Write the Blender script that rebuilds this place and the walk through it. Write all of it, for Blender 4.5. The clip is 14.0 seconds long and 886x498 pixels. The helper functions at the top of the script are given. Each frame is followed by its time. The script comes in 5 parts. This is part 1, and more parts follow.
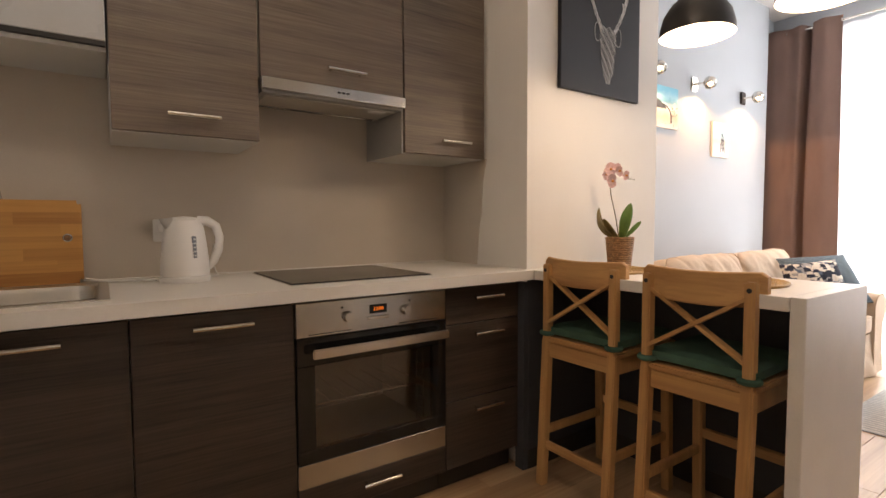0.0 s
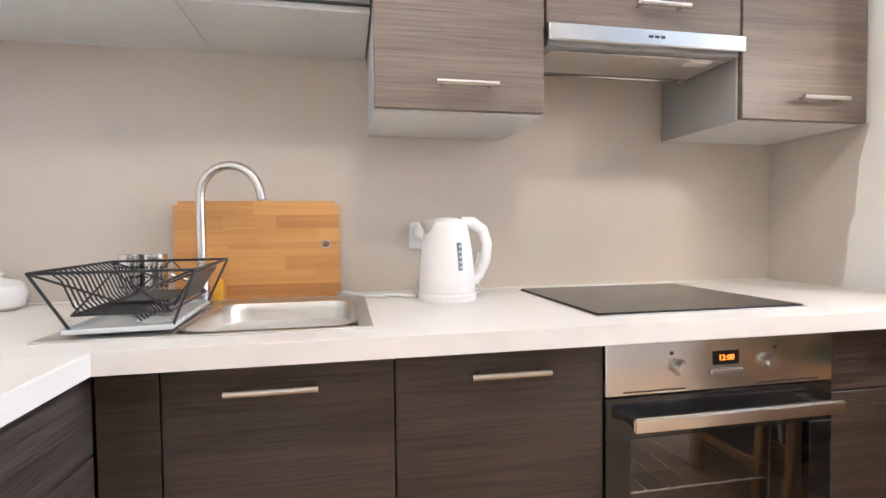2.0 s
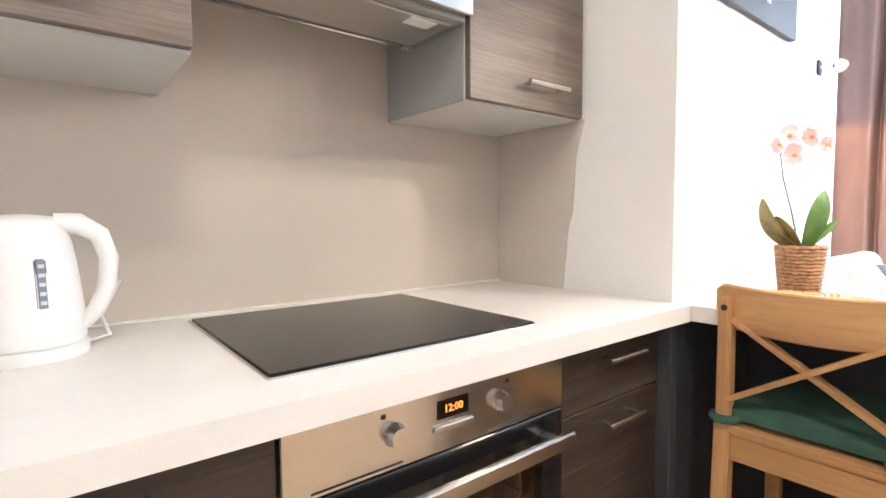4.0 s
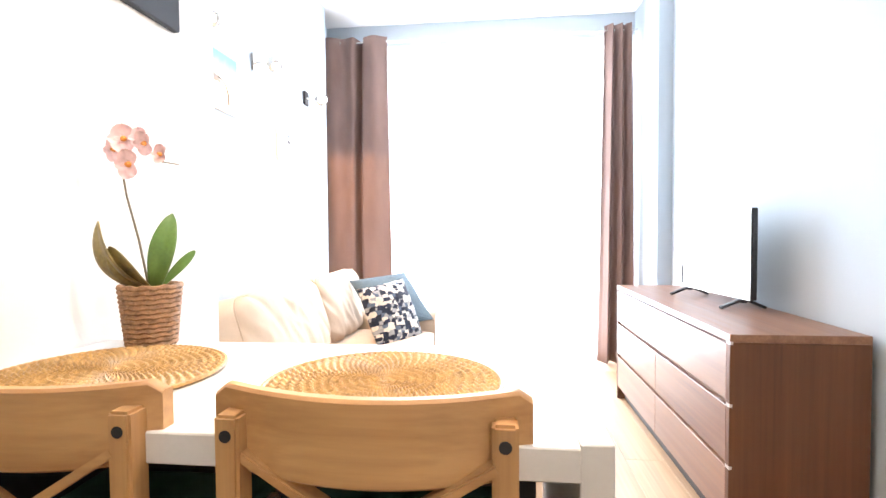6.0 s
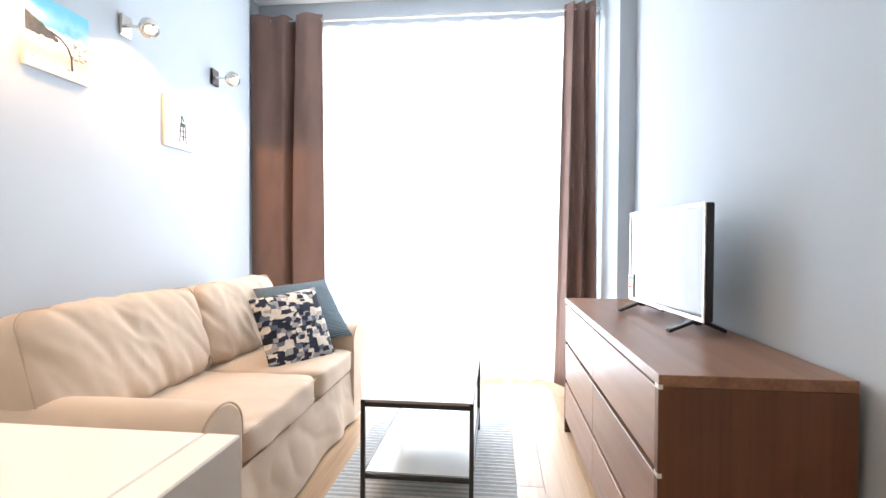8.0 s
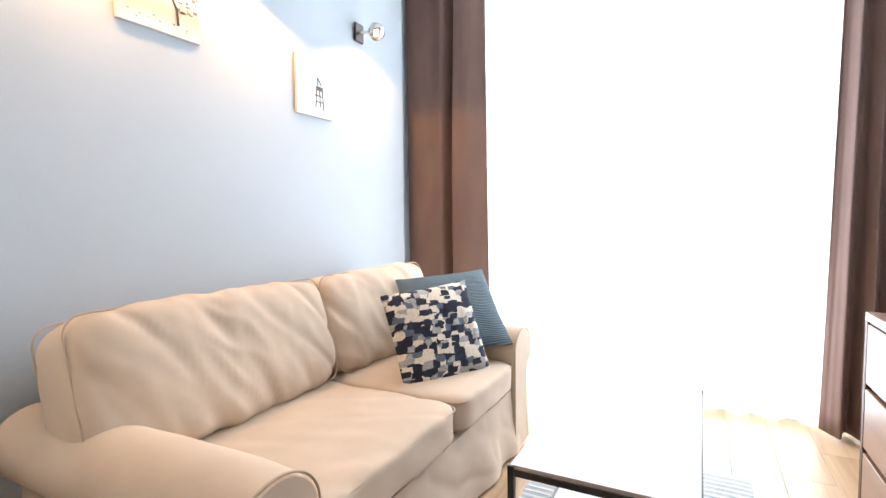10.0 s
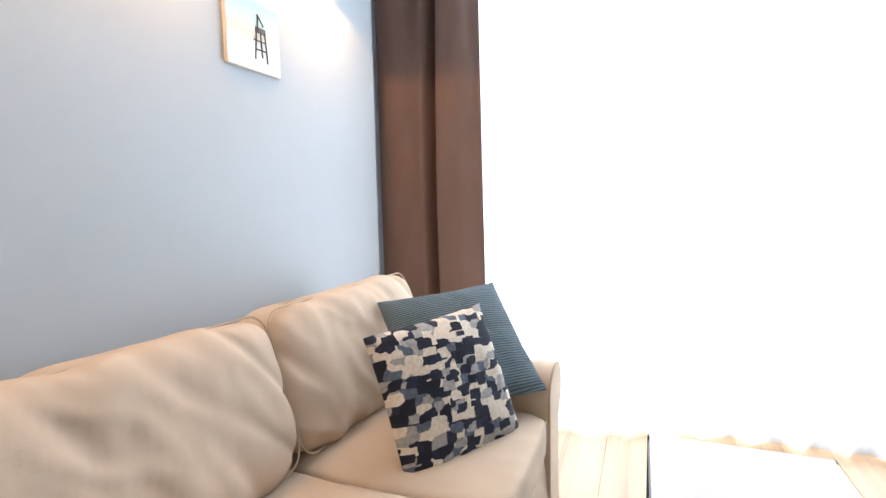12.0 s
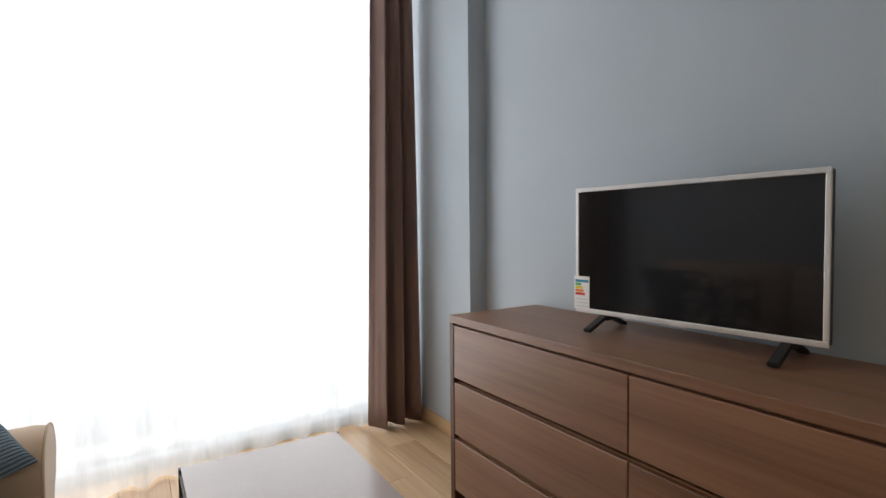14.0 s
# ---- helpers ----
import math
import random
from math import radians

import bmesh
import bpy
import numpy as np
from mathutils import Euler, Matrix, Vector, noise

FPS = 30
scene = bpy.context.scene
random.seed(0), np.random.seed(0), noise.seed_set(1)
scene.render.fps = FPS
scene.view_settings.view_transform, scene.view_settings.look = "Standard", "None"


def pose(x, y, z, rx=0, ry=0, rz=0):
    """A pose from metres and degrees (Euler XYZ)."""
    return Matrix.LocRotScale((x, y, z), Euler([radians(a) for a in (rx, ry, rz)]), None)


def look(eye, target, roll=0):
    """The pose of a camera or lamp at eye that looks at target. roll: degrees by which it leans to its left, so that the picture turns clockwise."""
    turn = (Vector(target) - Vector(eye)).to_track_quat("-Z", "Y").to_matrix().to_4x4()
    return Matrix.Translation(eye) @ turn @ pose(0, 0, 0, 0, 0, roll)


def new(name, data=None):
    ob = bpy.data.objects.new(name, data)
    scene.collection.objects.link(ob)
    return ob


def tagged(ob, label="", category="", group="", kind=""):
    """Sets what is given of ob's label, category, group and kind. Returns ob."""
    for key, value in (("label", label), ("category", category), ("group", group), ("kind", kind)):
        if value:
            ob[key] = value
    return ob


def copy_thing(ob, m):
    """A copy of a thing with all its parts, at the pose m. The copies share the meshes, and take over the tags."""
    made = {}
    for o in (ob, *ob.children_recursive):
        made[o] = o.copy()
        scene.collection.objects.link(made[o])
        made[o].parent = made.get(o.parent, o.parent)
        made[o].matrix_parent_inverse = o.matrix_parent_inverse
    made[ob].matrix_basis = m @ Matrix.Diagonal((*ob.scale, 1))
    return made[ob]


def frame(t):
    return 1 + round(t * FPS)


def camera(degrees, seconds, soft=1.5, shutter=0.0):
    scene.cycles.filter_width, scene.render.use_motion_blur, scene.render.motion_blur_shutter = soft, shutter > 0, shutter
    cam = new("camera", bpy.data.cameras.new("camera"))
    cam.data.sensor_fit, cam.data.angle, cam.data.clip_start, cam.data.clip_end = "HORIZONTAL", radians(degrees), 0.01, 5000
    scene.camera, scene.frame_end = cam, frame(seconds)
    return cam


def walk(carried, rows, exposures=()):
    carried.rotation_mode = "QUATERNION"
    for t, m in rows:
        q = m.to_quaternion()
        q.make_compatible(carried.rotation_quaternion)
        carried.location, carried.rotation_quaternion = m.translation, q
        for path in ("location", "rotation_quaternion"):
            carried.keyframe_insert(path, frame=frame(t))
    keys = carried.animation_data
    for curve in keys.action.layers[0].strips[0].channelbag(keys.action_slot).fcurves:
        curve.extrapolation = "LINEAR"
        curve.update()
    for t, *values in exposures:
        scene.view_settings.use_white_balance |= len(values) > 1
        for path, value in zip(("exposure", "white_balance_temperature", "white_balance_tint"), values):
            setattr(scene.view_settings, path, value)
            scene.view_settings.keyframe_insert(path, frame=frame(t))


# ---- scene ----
cam = camera(83.8, 14.0)
# seconds, place, yaw, pitch, roll
PATH = [
    (0, -0.01, 0.161, 1.11, -34.57, -3.09, 0.27),
    (0.5, 0.027, 0.263, 1.115, -24.39, -3.22, 0.45),
    (1, -0.017, 0.463, 1.093, -18.24, -2.46, 0.42),
    (1.5, -0.066, 0.634, 1.098, -14.89, -2.61, 0.35),
    (2, -0.051, 0.777, 1.097, -11.13, -2.07, 0.63),
    (4.5, 0.457, 1.129, 1.133, -50.66, -3.69, 0.39),
    (5, 0.667, 1.067, 1.142, -63.74, -3.32, 0.58),
    (5.5, 0.829, 0.957, 1.152, -74.66, -3.24, 0.26),
    (6, 0.965, 0.827, 1.147, -83.72, -1.89, 0.41),
    (6.5, 1.027, 0.685, 1.161, -89.5, -0.41, 0.13),
    (7, 1.117, 0.588, 1.165, -92.4, 0.51, -0.22),
    (7.5, 1.283, 0.502, 1.149, -90.4, -0.47, -0.05),
    (8, 1.522, 0.418, 1.113, -83.91, -1.04, -0.35),
    (8.5, 1.716, 0.38, 1.09, -76.4, -1.43, -0.07),
    (9, 1.892, 0.401, 1.099, -70.58, -1.9, 0.1),
    (11.5, 2.761, 0.851, 1.131, -57.91, -4.94, 1.05),
    (12, 2.828, 0.991, 1.156, -67.98, -5.17, 1.18),
    (12.5, 2.883, 1.11, 1.138, -83.22, -4.17, 1.62),
    (13, 2.918, 1.15, 1.133, -97.24, -3.62, 0.36),
    (13.5, 2.911, 1.098, 1.122, -109.08, -2.82, 0.13),
    (14, 2.832, 1.063, 1.114, -122.27, -2.18, 0.58),
]
# seconds, stops, kelvin, tint
EXPOSURES = [
    (0.0, -0.5, 7350, 18), (0.5, 0.52, 7250, 15), (0.9, 0.99, 6500, 12), (1.5, 1.16, 5850, 13), (2.2, 1.26, 5600, 12), (4.3, 1.3, 5750, 10), (5.5, 1.1, 6050, 10), (6.5, 0.46, 6000, 12),
    (7.5, -0.05, 6150, 11), (9.0, -0.22, 6250, 11), (11.5, -0.62, 6150, 10), (12.0, -0.75, 6200, 10), (12.5, -1.2, 6350, 12), (13.0, -1.62, 6500, 10), (13.5, -1.7, 6600, 10), (14.0, -1.87, 6700, 10),
]
walk(cam, [(t, pose(x, y, z, 90 + pitch, roll, yaw)) for t, x, y, z, yaw, pitch, roll in PATH], EXPOSURES)

# ---- world and light ----
world = bpy.data.worlds.new("sky")
scene.world = world
world.use_nodes = True
wn = world.node_tree.nodes
sky = wn.new("ShaderNodeTexSky")
sky.sky_type, sky.sun_disc, sky.sun_elevation, sky.sun_rotation = "NISHITA", False, radians(35), radians(-60)
world.node_tree.links.new(sky.outputs[0], wn["Background"].inputs[0])
wn["Background"].inputs[1].default_value = 0.1


def lamp(name, kind, m, energy, colour, **more):
    data = bpy.data.lights.new(name, kind)
    data.energy, data.color = energy, colour
    if kind == "AREA":
        data.shape, data.size, data.size_y = "RECTANGLE", more["size"], more["size_y"]
    elif kind == "SPOT":
        data.spot_size, data.spot_blend, data.shadow_soft_size = radians(more["cone"]), more["blend"], 0.02
    else:
        data.shadow_soft_size = more["radius"]
    ob = new(name, data)
    ob.matrix_world = m
    return ob


SOFT_WARM = (1.0, 0.80, 0.58)
# daylight that comes in through the tall window
lamp("window_daylight", "AREA", look((5.52, 0.805, 1.445), (0, 0.805, 1.365)), 252, (0.92, 0.96, 1.0), size=2.26, size_y=2.68)

# ---- materials ----


def material(name, colour, rough=0.6, metal=0.0, var=0.08, scale=6.0, fine=90.0, bump=0.05, stretch=(1, 1, 1), coat=0.0, **more):
    """A surface with blotches, fine grain and slight relief, in metres of the thing's own space."""
    m = bpy.data.materials.new(name)
    m.use_nodes = True
    n, l = m.node_tree.nodes, m.node_tree.links
    p = n["Principled BSDF"]
    tc, mp = n.new("ShaderNodeTexCoord"), n.new("ShaderNodeMapping")
    mp.inputs["Scale"].default_value = stretch
    l.new(tc.outputs["Object"], mp.inputs["Vector"])
    big, small = n.new("ShaderNodeTexNoise"), n.new("ShaderNodeTexNoise")
    for node, s, d in ((big, scale, 4), (small, fine, 3)):
        node.inputs["Scale"].default_value, node.inputs["Detail"].default_value = s, d
        l.new(mp.outputs[0], node.inputs["Vector"])
    add = n.new("ShaderNodeMath")
    add.operation = "MULTIPLY_ADD"
    add.inputs[1].default_value = 0.4
    l.new(small.outputs[0], add.inputs[0]), l.new(big.outputs[0], add.inputs[2])
    ramp = n.new("ShaderNodeValToRGB")
    lo, hi = [max(0, c * (1 - var)) for c in colour], [min(1, c * (1 + var)) for c in colour]
    ramp.color_ramp.elements[0].position, ramp.color_ramp.elements[1].position = 0.45, 0.95
    ramp.color_ramp.elements[0].color, ramp.color_ramp.elements[1].color = (*lo, 1), (*hi, 1)
    l.new(add.outputs[0], ramp.inputs[0])
    l.new(ramp.outputs[0], p.inputs["Base Color"])
    rr = n.new("ShaderNodeMapRange")
    rr.inputs[3].default_value, rr.inputs[4].default_value = max(0.02, rough - 0.06), min(1, rough + 0.08)
    l.new(big.outputs[0], rr.inputs[0]), l.new(rr.outputs[0], p.inputs["Roughness"])
    p.inputs["Metallic"].default_value, p.inputs["Coat Weight"].default_value = metal, coat
    if bump:
        b = n.new("ShaderNodeBump")
        b.inputs["Strength"].default_value, b.inputs["Distance"].default_value = bump, 0.004
        l.new(add.outputs[0], b.inputs["Height"]), l.new(b.outputs[0], p.inputs["Normal"])
    for key, value in more.items():
        p.inputs[key.replace("_", " ")].default_value = value
    return m


def wood(name, dark, light, axis="x", rough=0.45, pitch=38.0, bump=0.12, piece=0.0, streak=0.55, contrast=1.8):
    """Straight-grained wood: long streaks along one axis, with pores; piece: how much separate pieces differ."""
    m = bpy.data.materials.new(name)
    m.use_nodes = True
    n, l = m.node_tree.nodes, m.node_tree.links
    p = n["Principled BSDF"]
    tc, mp = n.new("ShaderNodeTexCoord"), n.new("ShaderNodeMapping")
    mp.inputs["Scale"].default_value = [0.028 if a == axis else 1.0 for a in "xyz"]
    info, shift = n.new("ShaderNodeObjectInfo"), n.new("ShaderNodeVectorMath")
    shift.operation = "SCALE"
    shift.inputs[0].default_value = (7.0, 5.0, 3.0)
    l.new(info.outputs["Random"], shift.inputs["Scale"])
    l.new(shift.outputs[0], mp.inputs["Location"])
    l.new(tc.outputs["Object"], mp.inputs["Vector"])
    a, b, c = n.new("ShaderNodeTexNoise"), n.new("ShaderNodeTexNoise"), n.new("ShaderNodeTexNoise")
    for node, s, d, w in ((a, pitch * 0.5, 6, 0.15), (b, pitch * 3.2, 4, 0.05), (c, pitch * 0.06, 2, 0.0)):
        node.inputs["Scale"].default_value, node.inputs["Detail"].default_value, node.inputs["Distortion"].default_value = s, d, w
        l.new(mp.outputs[0], node.inputs["Vector"])
    mix = n.new("ShaderNodeMath")
    mix.operation = "MULTIPLY_ADD"
    mix.inputs[1].default_value = streak
    l.new(b.outputs[0], mix.inputs[0]), l.new(a.outputs[0], mix.inputs[2])
    more = n.new("ShaderNodeMath")
    more.operation = "MULTIPLY_ADD"
    more.inputs[1].default_value = 0.35
    l.new(c.outputs[0], more.inputs[0]), l.new(mix.outputs[0], more.inputs[2])
    rnd = n.new("ShaderNodeMath")
    rnd.operation = "MULTIPLY_ADD"
    rnd.inputs[1].default_value = piece
    l.new(info.outputs["Random"], rnd.inputs[0]), l.new(more.outputs[0], rnd.inputs[2])
    level = n.new("ShaderNodeMath")
    level.operation = "MULTIPLY_ADD"
    level.inputs[1].default_value, level.inputs[2].default_value = contrast, 0.66 - contrast * (0.95 + (streak - 0.55) / 2 + piece / 2)
    l.new(rnd.outputs[0], level.inputs[0])
    ramp = n.new("ShaderNodeValToRGB")
    ramp.color_ramp.elements[0].color, ramp.color_ramp.elements[1].color = (*dark, 1), (*light, 1)
    l.new(level.outputs[0], ramp.inputs[0]), l.new(ramp.outputs[0], p.inputs["Base Color"])
    rr = n.new("ShaderNodeMapRange")
    rr.inputs[3].default_value, rr.inputs[4].default_value = rough - 0.08, rough + 0.12
    l.new(b.outputs[0], rr.inputs[0]), l.new(rr.outputs[0], p.inputs["Roughness"])
    bp = n.new("ShaderNodeBump")
    bp.inputs["Strength"].default_value, bp.inputs["Distance"].default_value = bump, 0.003
    l.new(mix.outputs[0], bp.inputs["Height"]), l.new(bp.outputs[0], p.inputs["Normal"])
    return m


def glass(name, tint=(1, 1, 1), rough=0.0):
    m = bpy.data.materials.new(name)
    m.use_nodes = True
    p = m.node_tree.nodes["Principled BSDF"]
    p.inputs["Base Color"].default_value, p.inputs["Roughness"].default_value = (*tint, 1), rough
    p.inputs["Transmission Weight"].default_value, p.inputs["IOR"].default_value = 1.0, 1.45
    return m


def glow(name, colour, strength):
    m = bpy.data.materials.new(name)
    m.use_nodes = True
    p = m.node_tree.nodes["Principled BSDF"]
    p.inputs["Base Color"].default_value = (*colour, 1)
    p.inputs["Emission Color"].default_value, p.inputs["Emission Strength"].default_value = (*colour, 1), strength
    return m


def sheer(name):
    """Thin woven net: light falls through the threads and between them."""
    m = bpy.data.materials.new(name)
    m.use_nodes = True
    n, l = m.node_tree.nodes, m.node_tree.links
    n.remove(n["Principled BSDF"])
    d, t, c = n.new("ShaderNodeBsdfDiffuse"), n.new("ShaderNodeBsdfTranslucent"), n.new("ShaderNodeBsdfTransparent")
    for node in (d, t):
        node.inputs[0].default_value = (0.86, 0.88, 0.9, 1)
    wave = n.new("ShaderNodeTexNoise")
    wave.inputs["Scale"].default_value = 30
    mr = n.new("ShaderNodeMapRange")
    mr.inputs[3].default_value, mr.inputs[4].default_value = 0.30, 0.42
    l.new(wave.outputs[0], mr.inputs[0])
    a, b = n.new("ShaderNodeMixShader"), n.new("ShaderNodeMixShader")
    a.inputs[0].default_value = 0.62
    l.new(d.outputs[0], a.inputs[1]), l.new(t.outputs[0], a.inputs[2])
    l.new(mr.outputs[0], b.inputs[0]), l.new(a.outputs[0], b.inputs[1]), l.new(c.outputs[0], b.inputs[2])
    l.new(b.outputs[0], n["Material Output"].inputs[0])
    return m


M = {
    "wall_blue": material("blue_grey_wall_paint", (0.435, 0.482, 0.524), 0.85, var=0.03, scale=2.5, fine=220, bump=0.05),
    "wall_white": material("warm_white_wall_paint", (0.80, 0.777, 0.735), 0.85, var=0.03, scale=2.5, fine=220, bump=0.05),
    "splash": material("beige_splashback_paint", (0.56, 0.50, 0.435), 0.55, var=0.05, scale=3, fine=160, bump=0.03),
    "ceiling": material("white_ceiling_paint", (0.82, 0.82, 0.82), 0.9, var=0.02, scale=2, fine=200, bump=0.04),
    "worktop": material("cream_laminate", (0.75, 0.723, 0.68), 0.38, var=0.04, scale=9, fine=140, bump=0.04),
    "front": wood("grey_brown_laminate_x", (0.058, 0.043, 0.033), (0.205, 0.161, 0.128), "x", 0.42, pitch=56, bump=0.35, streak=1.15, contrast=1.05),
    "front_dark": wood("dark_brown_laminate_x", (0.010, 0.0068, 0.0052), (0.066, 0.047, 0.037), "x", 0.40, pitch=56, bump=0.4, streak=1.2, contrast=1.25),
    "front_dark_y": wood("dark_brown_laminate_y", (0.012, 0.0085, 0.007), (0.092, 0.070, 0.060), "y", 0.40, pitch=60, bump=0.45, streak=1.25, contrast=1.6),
    "carcass": material("light_grey_carcass_board", (0.60, 0.60, 0.58), 0.5, var=0.03, scale=5, bump=0.02),
    "side_grey": material("mid_grey_face", (0.34, 0.335, 0.325), 0.5, var=0.04, scale=5, bump=0.02),
    "sink_steel": material("satin_sink_steel", (0.60, 0.58, 0.54), 0.36, 1.0, var=0.05, scale=7, fine=300, bump=0.02),
    "plinth": material("dark_plinth", (0.035, 0.03, 0.028), 0.5, var=0.15, bump=0.03),
    "dark_panel": material("dark_blue_grey_board", (0.05, 0.052, 0.062), 0.55, var=0.12, scale=4, bump=0.03),
    "chrome": material("brushed_steel", (0.62, 0.60, 0.57), 0.24, 1.0, var=0.03, scale=6, fine=200, bump=0.0),
    "steel": material("oven_steel", (0.58, 0.575, 0.565), 0.19, 1.0, var=0.06, scale=8, fine=400, stretch=(0.03, 1, 1), bump=0.02),
    "black_glass": material("black_glass", (0.012, 0.012, 0.013), 0.06, var=0.1, bump=0.0),
    "hob": material("dark_ceramic_hob_glass", (0.015, 0.0135, 0.0125), 0.16, var=0.12, scale=4, bump=0.0, Specular_IOR_Level=0.32),
    "black": material("black_plastic", (0.014, 0.014, 0.015), 0.4, var=0.2, bump=0.03),
    "black_metal": material("black_painted_metal", (0.02, 0.02, 0.021), 0.42, var=0.2, bump=0.04),
    "white_plastic": material("white_plastic", (0.78, 0.77, 0.75), 0.3, var=0.02, bump=0.0),
    "stool": wood("honey_stained_pine", (0.34, 0.165, 0.06), (0.62, 0.36, 0.15), "z", 0.42, pitch=30),
    "stool_y": wood("honey_stained_pine_rail", (0.34, 0.165, 0.06), (0.62, 0.36, 0.15), "y", 0.42, pitch=30),
    "cushion_green": material("dark_green_cotton", (0.05, 0.12, 0.085), 0.9, var=0.2, scale=20, fine=400, bump=0.25),
    "sofa": material("beige_cotton_cover", (0.585, 0.467, 0.352), 0.92, var=0.06, scale=7, fine=500, bump=0.2),
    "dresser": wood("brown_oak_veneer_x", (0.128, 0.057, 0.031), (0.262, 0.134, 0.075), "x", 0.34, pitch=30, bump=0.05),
    # dresser ends: same veneer, with their shade put into a darker colour
    "dresser_shaded": wood("shaded_oak_veneer_z", (0.060, 0.0225, 0.0085), (0.126, 0.051, 0.021), "z", 0.50, pitch=26, bump=0.05),
    "curtain": material("brown_curtain_cloth", (0.21, 0.135, 0.112), 0.85, var=0.12, scale=8, fine=350, bump=0.2, stretch=(1, 1, 0.3)),
    "sheer": sheer("white_net"),
    "plank": wood("light_oak_laminate", (0.36, 0.215, 0.115), (0.60, 0.42, 0.255), "x", 0.34, pitch=24, bump=0.06, piece=0.22),
    "skirting": wood("oak_skirting", (0.40, 0.24, 0.12), (0.60, 0.40, 0.22), "x", 0.45),
    "table_top": material("pale_glossy_table_top", (0.42, 0.37, 0.36), 0.16, var=0.05, scale=4, bump=0.0),
    "glass": glass("clear_glass"),
    "frame_white": material("white_window_plastic", (0.8, 0.8, 0.8), 0.35, var=0.02, bump=0.0),
}

# ---- building helpers ----
BASE = {}


def thing(name, base, label, category, group="", kind=""):
    ob = new(name)
    ob.empty_display_size = 0.05
    ob.location = base
    BASE[ob.name] = Vector(base)
    return tagged(ob, label, category, group, kind)


def finish(name, bm, mat, smooth=False):
    data = bpy.data.meshes.new(name)
    bmesh.ops.recalc_face_normals(bm, faces=bm.faces)
    bm.to_mesh(data)
    bm.free()
    data.materials.append(mat)
    if smooth:
        data.shade_smooth()
        data.set_sharp_from_angle(angle=radians(42))
    return data


def part(name, bm, mat, parent, label="", smooth=False):
    """Links bm, in world places, as one mesh under a thing or under one of its parts."""
    root = parent
    while root.parent:
        root = root.parent
    base = BASE.get(root.name, Vector())
    bmesh.ops.translate(bm, verts=bm.verts, vec=-base)
    ob = new(name, finish(name, bm, mat, smooth))
    ob.parent = parent
    return tagged(ob, label)


def solid(name, bm, mat, label, category, kind="", group="", smooth=False):
    """A thing of one mesh, with its origin at the base."""
    xs = [v.co.copy() for v in bm.verts]
    base = Vector(((min(v.x for v in xs) + max(v.x for v in xs)) / 2, (min(v.y for v in xs) + max(v.y for v in xs)) / 2, min(v.z for v in xs)))
    bmesh.ops.translate(bm, verts=bm.verts, vec=-base)
    ob = new(name, finish(name, bm, mat, smooth))
    ob.location = base
    return tagged(ob, label, category, group, kind)


def box(x0, x1, y0, y1, z0, z1, bevel=0.0, bm=None, seg=1):
    bm = bm or bmesh.new()
    m = Matrix.LocRotScale(((x0 + x1) / 2, (y0 + y1) / 2, (z0 + z1) / 2), None, (abs(x1 - x0), abs(y1 - y0), abs(z1 - z0)))
    made = bmesh.ops.create_cube(bm, size=1, matrix=m)["verts"]
    if bevel:
        edges = list({e for v in made for e in v.link_edges})
        bmesh.ops.bevel(bm, geom=edges, offset=bevel, segments=seg, affect="EDGES", clamp_overlap=True)
    return bm


def beam(a, b, w, d, up=(0, 0, 1), bevel=0.0, bm=None):
    """A bar of section w x d from a to b."""
    bm = bm or bmesh.new()
    a, b = Vector(a), Vector(b)
    z = (b - a).normalized()
    x = Vector(up).cross(z)
    x = (x if x.length > 1e-4 else Vector((1, 0, 0)).cross(z)).normalized()
    y = z.cross(x)
    r = Matrix((x, y, z)).transposed().to_4x4()
    made = bmesh.ops.create_cube(bm, size=1, matrix=Matrix.Translation((a + b) / 2) @ r @ Matrix.Diagonal((w, d, (b - a).length, 1)))["verts"]
    if bevel:
        bmesh.ops.bevel(bm, geom=list({e for v in made for e in v.link_edges}), offset=bevel, segments=2, affect="EDGES", clamp_overlap=True)
    return bm


def tube(points, r, bm=None, seg=10, closed=False):
    """A round rod along points; r may be one radius or one for each point."""
    bm = bm or bmesh.new()
    pts = [Vector(p) for p in points]
    rs = r if isinstance(r, (list, tuple)) else [r] * len(pts)
    rings, side = [], None
    for i, p in enumerate(pts):
        a = pts[i - 1] if (i or closed) else p
        b = pts[(i + 1) % len(pts)] if (i < len(pts) - 1 or closed) else p
        t = (b - a).normalized()
        if side is None:
            side = t.orthogonal().normalized()
        side = (side - t * side.dot(t)).normalized()
        other = t.cross(side)
        rings.append([bm.verts.new(p + (side * math.cos(2 * math.pi * k / seg) + other * math.sin(2 * math.pi * k / seg)) * rs[i]) for k in range(seg)])
    pairs = list(zip(rings, rings[1:])) + ([(rings[-1], rings[0])] if closed else [])
    for p, q in pairs:
        for k in range(seg):
            bm.faces.new((p[k], p[(k + 1) % seg], q[(k + 1) % seg], q[k]))
    if not closed:
        bm.faces.new(rings[0][::-1])
        bm.faces.new(rings[-1])
    return bm


